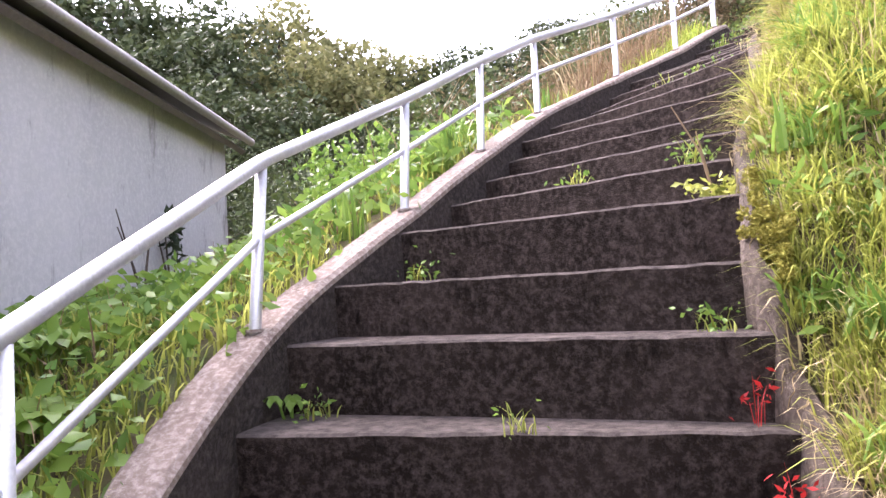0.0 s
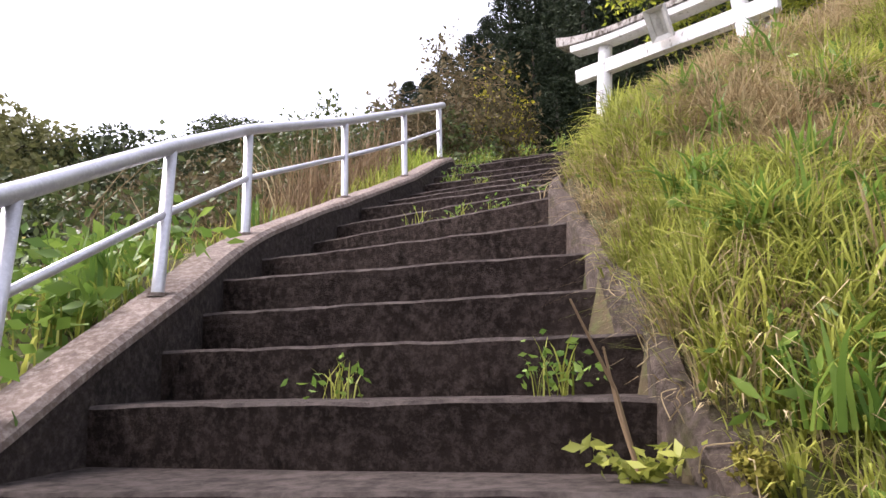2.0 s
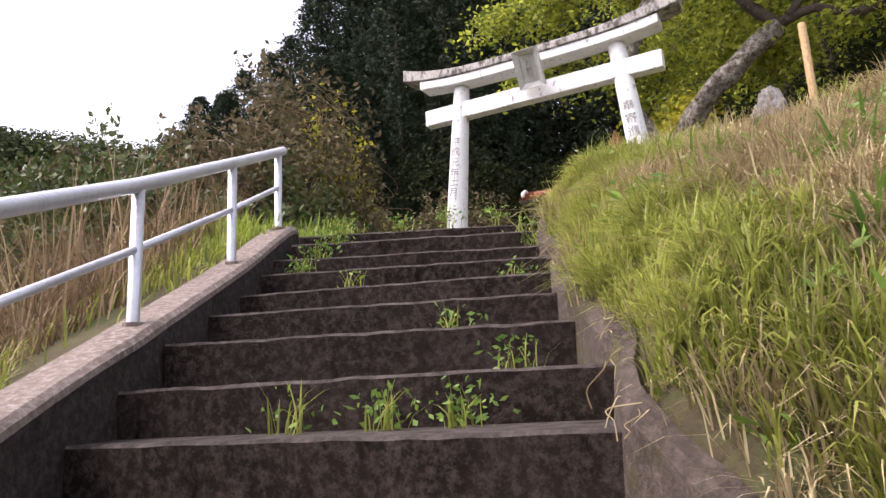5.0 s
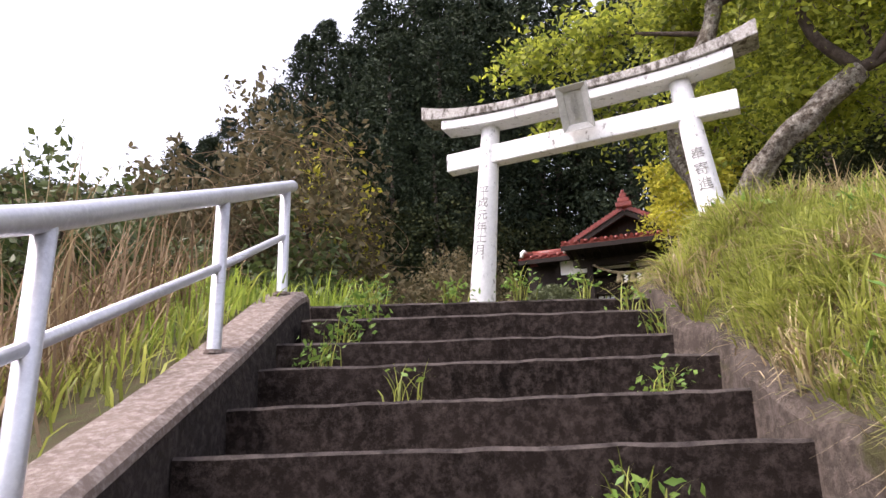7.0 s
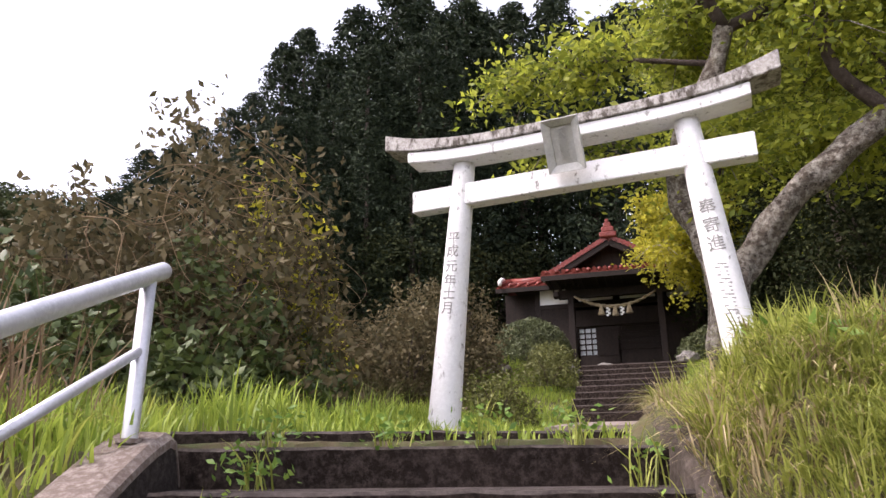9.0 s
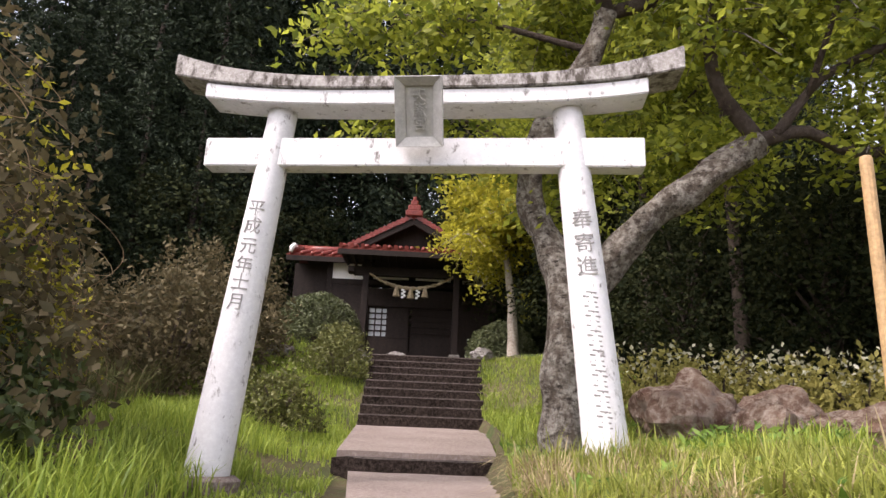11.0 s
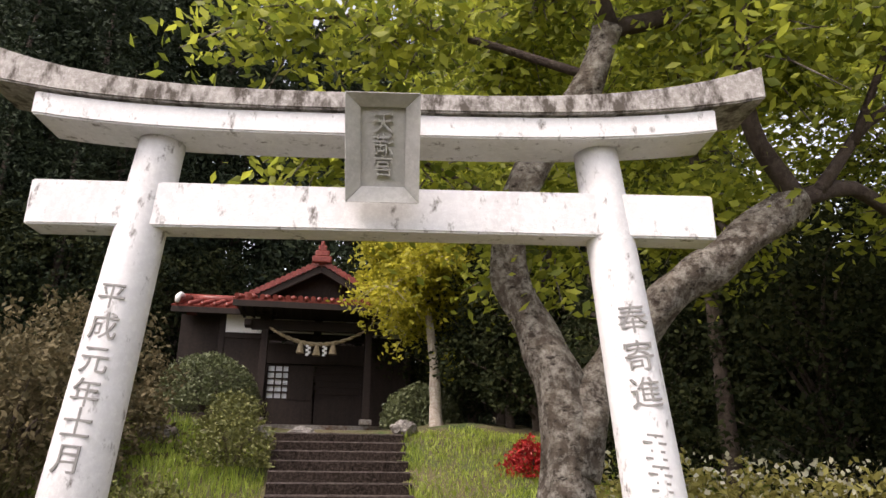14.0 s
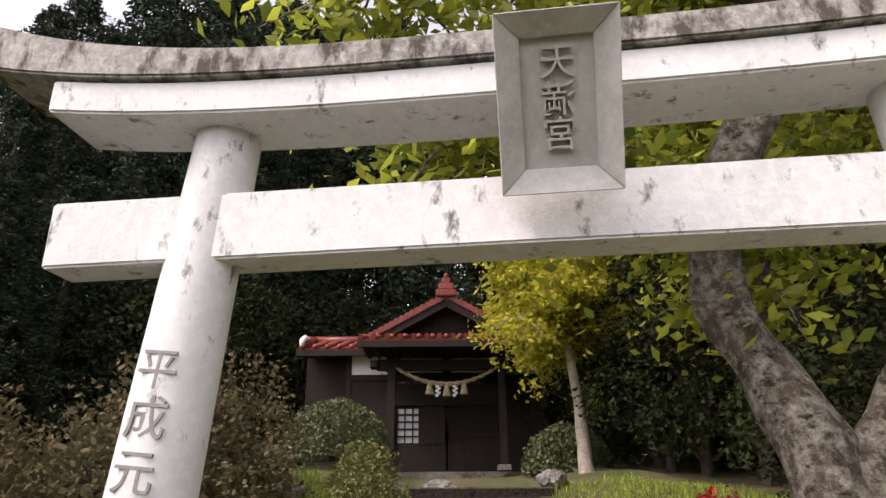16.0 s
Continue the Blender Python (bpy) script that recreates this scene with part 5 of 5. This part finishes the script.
# beyond the kerb
R = scatter(80000, -4, 5, -2, 12, lambda x, y: (kerb_side(x, y) > 0.13) & (kerb_side(x, y) < 4.5) & (x > -3.1))
up = 0.45 * R[:, 0] + 0.9 * R[:, 1]
tone = lumps(R[:, 0], R[:, 1], 1.4, 2.0) + rng.normal(size=len(R)) * 0.4 + 0.1 * (up > 4) - 0.5 * (up < 2.4) - 0.5 * (up > 8.2)
stuff("slope_grass", *blades(R[tone < 0.1], 0.22, 0.006, 1.1, 0.6), M["grass"], "green grass beyond the kerb", "grass")
old = R[(tone >= 0.1) & (kerb_side(R[:, 0], R[:, 1]) > 0.5)]
stuff("slope_dry_grass", *blades(old, 0.36, 0.0045, 1.6, 0.8), M["rust"], "bent dry grass beyond the kerb", "grass")
W = R[(rng.uniform(size=len(R)) < 0.10) & (up < 4.5)]
C = np.repeat(W, 7, 0) + rng.normal(size=(len(W) * 7, 3)) * (0.09, 0.09, 0.07) + (0, 0, 0.16)
stuff("slope_weeds", *leaves(C, 0.055, 0.35, 1.7, 0.3), M["weed"], "leafy green weeds beyond the kerb", "weeds")
# tall rusty plume grass beside the upper rail
P = []
for cx, cy, n in ((1.25, 6.85, 220), (1.7, 7.4, 330), (2.1, 7.9, 260), (0.9, 7.6, 160), (2.6, 8.5, 80)):
    q = np.stack([cx + rng.normal(size=n) * 0.28, cy + rng.normal(size=n) * 0.28], 1)
    q = q[kerb_side(q[:, 0], q[:, 1]) > 0.15]
    P.append(np.stack([q[:, 0], q[:, 1], ground_z(q[:, 0], q[:, 1])], 1))
stuff("plume_grass", *blades(np.concatenate(P), 0.85, 0.005, 0.95, 0.7), M["rust"], "tall rusty dry plume grass beside the rail", "grass")
P = np.stack([rng.uniform(0.5, 1.9, 90), rng.uniform(6.5, 7.9, 90)], 1)
P = P[kerb_side(P[:, 0], P[:, 1]) > 0.3]
stuff("plume_stalks", *blades(np.stack([P[:, 0], P[:, 1], ground_z(P[:, 0], P[:, 1])], 1), 1.1, 0.004, 0.9, 0.5), M["dry"], "tall pale plume stalks beside the rail", "grass")
# round the gate and the court
R = scatter(110000, 2.2, 18, 5.5, 15.5, lambda x, y: (np.hypot(x - 8, y - 9.3) < 8.5))
u = (R[:, 0] - START[0]) * AXIS[0] + (R[:, 1] - START[1]) * AXIS[1]
v = (R[:, 0] - START[0]) * SIDE[0] + (R[:, 1] - START[1]) * SIDE[1]
half = np.interp(u, [-3, 0, 3.6, 7.2], [0.55, 0.75, 0.9, 1.05])
inside = (kerb_side(R[:, 0], R[:, 1]) < 0) & (bank_side(R[:, 0], R[:, 1]) < 0)
stairside = inside & ((R[:, 0] - 4.0) * 0.771 + (R[:, 1] - 6.9) * 0.636 < 0.32)
beside = (bank_side(R[:, 0], R[:, 1]) > 0) & ((R[:, 0] - 4.0) * 0.771 + (R[:, 1] - 6.9) * 0.636 < 1.0)
keep = ~stairside & ~beside & ~((np.abs(v) < half) & (u > -2.7) & (u < 7.6)) & (u < 7.4)
R, u, v = R[keep], u[keep], v[keep]
near = u < 0.6
clump = np.where(v > 1.3, 0.23, 0.16) * (1 + 0.7 * lumps(R[:, 0], R[:, 1], 2.2, 1.0)) * rng.uniform(0.6, 1.3, len(R)) * np.where((np.abs(v) < 1.3) & (u < 0), 0.5, 1.0) * np.where(v < -1.3, 0.75, 1.0)
stuff("court_grass", *blades(R[near], clump[near], 0.006, 0.8, 0.5), M["lush"], "lush green grass round the gate", "grass")
stuff("court_turf", *blades(R[~near], clump[~near] * 0.72, 0.006, 0.9, 0.5), M["lush"], "short green turf beside the path", "grass")

# ---- small plants on the steps ----
def tuft(name, label, at, n, height, width, material, leafy=0, category="weed", lean=0.9):
    t = thing(name, label, category, "plants in the joints of the steps", at=at)
    roots = np.stack([rng.normal(size=n) * 0.035, rng.normal(size=n) * 0.035, np.zeros(n)], 1)
    tagged(fast("blade_growth", *blades(roots, height, width, lean, 0.5), material, t), kind="stuff")
    if leafy:
        C = rng.normal(size=(leafy * 4, 3)) * (0.06, 0.06, 0.04) + (0, 0, height * 0.45)
        tagged(fast("leafage", *leaves(C, 0.02, 0.35, 1.8, 0.3), M["weed"], t), kind="stuff")
    return t


def on_step(i, t, back=0.0):
    a, b = NOSES[i], NOSES[min(i + 1, len(NOSES) - 1)]
    p = np.array([a[0] + (a[2] - a[0]) * t, a[1] + (a[3] - a[1]) * t])
    q = np.array([b[0] + (b[2] - b[0]) * t, b[1] + (b[3] - b[1]) * t])
    p = p + (q - p) * back
    return float(p[0]), float(p[1]), a[4]


for i, t, bk, h, lf in ((3, 0.10, 0.8, 0.10, 10), (5, 0.10, 0.8, 0.12, 12), (7, 0.45, 0.75, 0.16, 8), (7, 0.86, 0.7, 0.2, 22), (12, 0.42, 0.75, 0.22, 4), (12, 0.60, 0.75, 0.17, 14), (12, 0.75, 0.7, 0.16, 14), (14, 0.70, 0.7, 0.16, 10), (13, 0.85, 0.7, 0.14, 10), (16, 0.32, 0.7, 0.18, 2), (16, 0.88, 0.7, 0.14, 16), (17, 0.1, 0.7, 0.16, 18), (18, 0.1, 0.7, 0.18, 22), (19, 0.12, 0.6, 0.2, 20), (20, 0.6, 0.6, 0.2, 16), (20, 0.8, 0.6, 0.22, 10), (19, 0.95, 0.6, 0.25, 6), (18, 0.97, 0.6, 0.25, 6), (3, 0.55, 0.0, 0.12, 2), (4, 0.93, 0.7, 0.1, 12), (20, 0.15, 0.6, 0.15, 20), (20, 0.4, 0.7, 0.12, 16)):
    tuft("step_weed", "green weed growing in a joint of the steps", on_step(i, t, bk), 16, h, 0.0035, M["grass"], lf)
for i in (2, 3):
    w = tuft("red_weed", "weed with red stems and leaves beside the side wall", on_step(i, 0.965, 0.7), 7, 0.20, 0.002, M["red"], 0, lean=0.9)
    fast("leafage", *leaves(rng.normal(size=(26, 3)) * (0.05, 0.05, 0.04) + (0, 0, 0.12), 0.018, 0.3, 2.2, 0.3), M["red"], w)
# a leafy weed and two withered stems in the corner of a step
x, y, z = on_step(6, 0.95, 0.55)
w = thing("fern_weed", "yellow-green ferny weed with two withered bare stems", "weed", "plants in the joints of the steps", at=(x, y, z))
for dx, dy, h in ((-0.10, 0.03, 0.46), (-0.03, 0.06, 0.34)):
    put("withered_stem", *tube([(0, 0, 0), (dx * 0.4, dy, h * 0.5), (dx * 1.6, dy, h)], [0.006, 0.005, 0.003], 6, 0.2), M["rust"], w)
C = []
for k in range(11):
    a, l = 2.4 * k, rng.uniform(0.10, 0.20)
    q = np.linspace(0.1, 1, 12)[:, None]
    C.append(q * np.array([l * math.cos(a), l * math.sin(a), 0.09]) + rng.normal(size=(12, 3)) * 0.012)
fast("frond_growth", *leaves(np.concatenate(C), 0.026, 0.4, 1.9, 0.2), M["grass"], w)
for x, y, z in ((1.36, 1.42, 1.88), (1.36, 1.34, 1.80), (1.38, 1.55, 1.98), (1.42, 1.72, 2.12)):
    C = rng.uniform(-1, 1, size=(2600, 3))
    C = C[np.linalg.norm(C, axis=1) < 1] * (0.028, 0.035, 0.03)
    C = C + (rng.normal(size=(14, 3)) * (0.02, 0.06, 0.05))[rng.integers(0, 14, len(C))]
    ob = fast("moss_cushion", *leaves(C, 0.011, 0.2, 1.6, 0.3), M["moss"])
    ob.location = (x, y, z)
    tagged(ob, "yellowish moss cushion on the side wall", "moss")


# broad-leaved plants by the kerb and on the steps
def broad(at, n, size, label, tall=0.2):
    """A clump of round leaves on stalks, each leaf a shallow funnel with a notch."""
    t = thing("butterbur_plant", label, "plant", "", at=at)
    for i in range(n):
        a, r = 2.4 * i + at[0], size * (0.35 + 0.75 * (i % 3) / 2) if n > 1 else 0.0
        h = tall * (0.7 + 0.3 * ((i * 7) % 5) / 4)
        c = np.array([r * math.cos(a), r * math.sin(a), h])
        put("stalk", *tube([(0.02 * math.cos(a), 0.02 * math.sin(a), -0.05), c * (0.6, 0.6, 0.7), c], [0.007, 0.006, 0.005], 6), M["weed"], t)
        V, F = [tuple(c - (0, 0, 0.01))], []
        k = 18
        for j in range(k):
            b = a + 0.25 + (2 * math.pi - 0.5) * j / (k - 1)
            q = size * (0.5 + 0.04 * math.sin(3 * b + i))
            V.append((c[0] + 0.55 * q * math.cos(b), c[1] + 0.55 * q * math.sin(b), c[2] + 0.012))
            V.append((c[0] + q * math.cos(b), c[1] + q * math.sin(b), c[2] - 0.02 + 0.02 * math.sin(5 * b) + 0.15 * q * math.cos(b - a)))
        for j in range(k - 1):
            F += [(0, 1 + 2 * j, 3 + 2 * j), (1 + 2 * j, 2 + 2 * j, 4 + 2 * j), (1 + 2 * j, 4 + 2 * j, 3 + 2 * j)]
        put("leaf", V, F, M["weed"], t, "", True)
    return t


broad(on_ground(-1.50, 1.15, 0.0), 5, 0.24, "large round-leaved butterbur beside the kerb", 0.24)
broad(on_ground(-1.75, 1.65, 0.0), 6, 0.20, "large round-leaved butterbur beside the kerb", 0.24)
broad(on_ground(-1.75, 0.75, 0.0), 5, 0.22, "large round-leaved butterbur beside the kerb", 0.22)
broad(on_step(3, 0.035, 0.82), 3, 0.085, "small round-leaved plant in a corner of the steps", 0.10)
# sword-leaved clumps beyond the kerb
for x, y, h in ((-0.15, 3.75, 0.42), (-0.02, 3.95, 0.38), (0.75, 5.35, 0.36), (-0.62, 2.95, 0.34)):
    x, y, z = on_ground(x, y)
    t = thing("sword_leaved_plant", "clump of upright sword-shaped green leaves beyond the kerb", "plant", at=(x, y, z - 0.02))
    roots = np.stack([rng.normal(size=22) * 0.05, rng.normal(size=22) * 0.05, np.zeros(22)], 1)
    tagged(fast("blade_growth", *blades(roots, h, 0.011, 0.35, 0.3), M["weed"], t), kind="stuff")
# broad tufts on the bank
for x, y in ((2.05, 1.55), (2.35, 2.3), (3.1, 3.1), (3.35, 3.55), (2.9, 2.6), (1.75, 0.75), (3.9, 4.3), (2.6, 1.2), (3.7, 3.4), (1.95, 1.05), (1.52, 1.25), (1.62, 1.62), (1.5, 0.7), (1.85, 2.05), (2.2, 1.9), (1.42, 0.3), (1.7, 0.35), (2.0, 2.45), (2.5, 2.75), (2.3, 0.7), (1.6, 1.0), (2.75, 3.2), (4.4, 4.9)):
    x, y, z = on_ground(x, y)
    t = thing("grass_tuft", "lush tuft of broad green blades on the bank", "grass tuft", "tufts on the bank", at=(x, y, z - 0.01))
    roots = np.stack([rng.normal(size=70) * 0.06, rng.normal(size=70) * 0.06, np.zeros(70)], 1)
    tagged(fast("blade_growth", *blades(roots, 0.24, 0.008, 1.1, 0.7), M["weed"], t), kind="stuff")
# bare stems beyond the kerb, roots hanging over the side wall
st = []
for i in range(46):
    x, y, z = on_ground(rng.uniform(-0.9, 1.6), rng.uniform(3.6, 8.2))
    if kerb_side(np.array([x]), np.array([y]))[0] < 0.55:
        continue
    h, dx, dy = rng.uniform(0.4, 1.1), rng.normal() * 0.25, rng.normal() * 0.25
    st.append(tube([(x, y, z - 0.05), (x + dx * 0.4, y + dy * 0.4, z + h * 0.6), (x + dx, y + dy, z + h)], [0.006, 0.005, 0.003], 5))
stems = put("dead_stems", *join(st), M["dry"])
tagged(stems, "pale dead stems standing beyond the kerb", "stems", kind="stuff")
st = []
for i in range(36):
    p = bank_line[rng.integers(16, 70)]
    a = np.array([p[0] + 0.05, p[1] - 0.02, p[2] + 0.10]) + rng.normal(size=3) * (0.01, 0.03, 0.01)
    pts = [a]
    for k in range(4):
        pts.append(pts[-1] + (-0.022 * (k < 2), rng.normal() * 0.03, rng.uniform(-0.035, 0.01) - 0.02 * (k > 1)))
    st.append(tube(curve_through(np.array(pts), 0.02), [0.0017] * len(curve_through(np.array(pts), 0.02)), 5))
roots_ob = put("dead_runners", *join(st), M["dry"])
tagged(roots_ob, "pale dead runners trailing over the side wall", "runners", kind="stuff")

creeper = thing("dead_creeper", "dead dark creeper clinging to the stucco wall", "creeper")
creeper.matrix_basis = pose(-2.65, 0, 0, 0, 0, 4) @ Matrix.Translation((3.15, 0, 0))
for y0, z0 in ((5.2, 1.7), (4.6, 1.75), (6.4, 1.6)):
    for k in range(3):
        dy = rng.uniform(-0.5, 0.5)
        put("stem", *tube([(-3.11, y0, z0), (-3.115, y0 + dy * 0.4, z0 + 0.35), (-3.11, y0 + dy, z0 + rng.uniform(0.6, 0.9))], [0.016, 0.011, 0.005], 6, 0.3), M["darkbark"], creeper)
C = rng.normal(size=(60, 3)) * (0.01, 0.10, 0.13) + (-3.07, 5.15, 2.45)
fast("withered_leaf_clump", *leaves(C, 0.07, 0.2, 1.8), M["cedar"], creeper)

# tall sasa and dead grass on the brushy slope behind the gate's left foot
R = scatter(26000, 4.0, 13.0, 10.0, 17.0, lambda x, y: (np.abs((x - START[0]) * SIDE[0] + (y - START[1]) * SIDE[1] - 4.9) < 1.3) & ((x - START[0]) * AXIS[0] + (y - START[1]) * AXIS[1] < 6))
pick = rng.uniform(size=len(R))
stuff("slope_sasa", *blades(R[pick < 0.8], 0.75, 0.010, 0.9, 0.6), M["bamboo"], "tall olive bamboo grass on the brushy slope", "grass")
stuff("slope_straw", *blades(R[pick >= 0.8], 0.65, 0.006, 1.2, 0.8), M["rust"], "dead brown grass on the brushy slope", "grass")
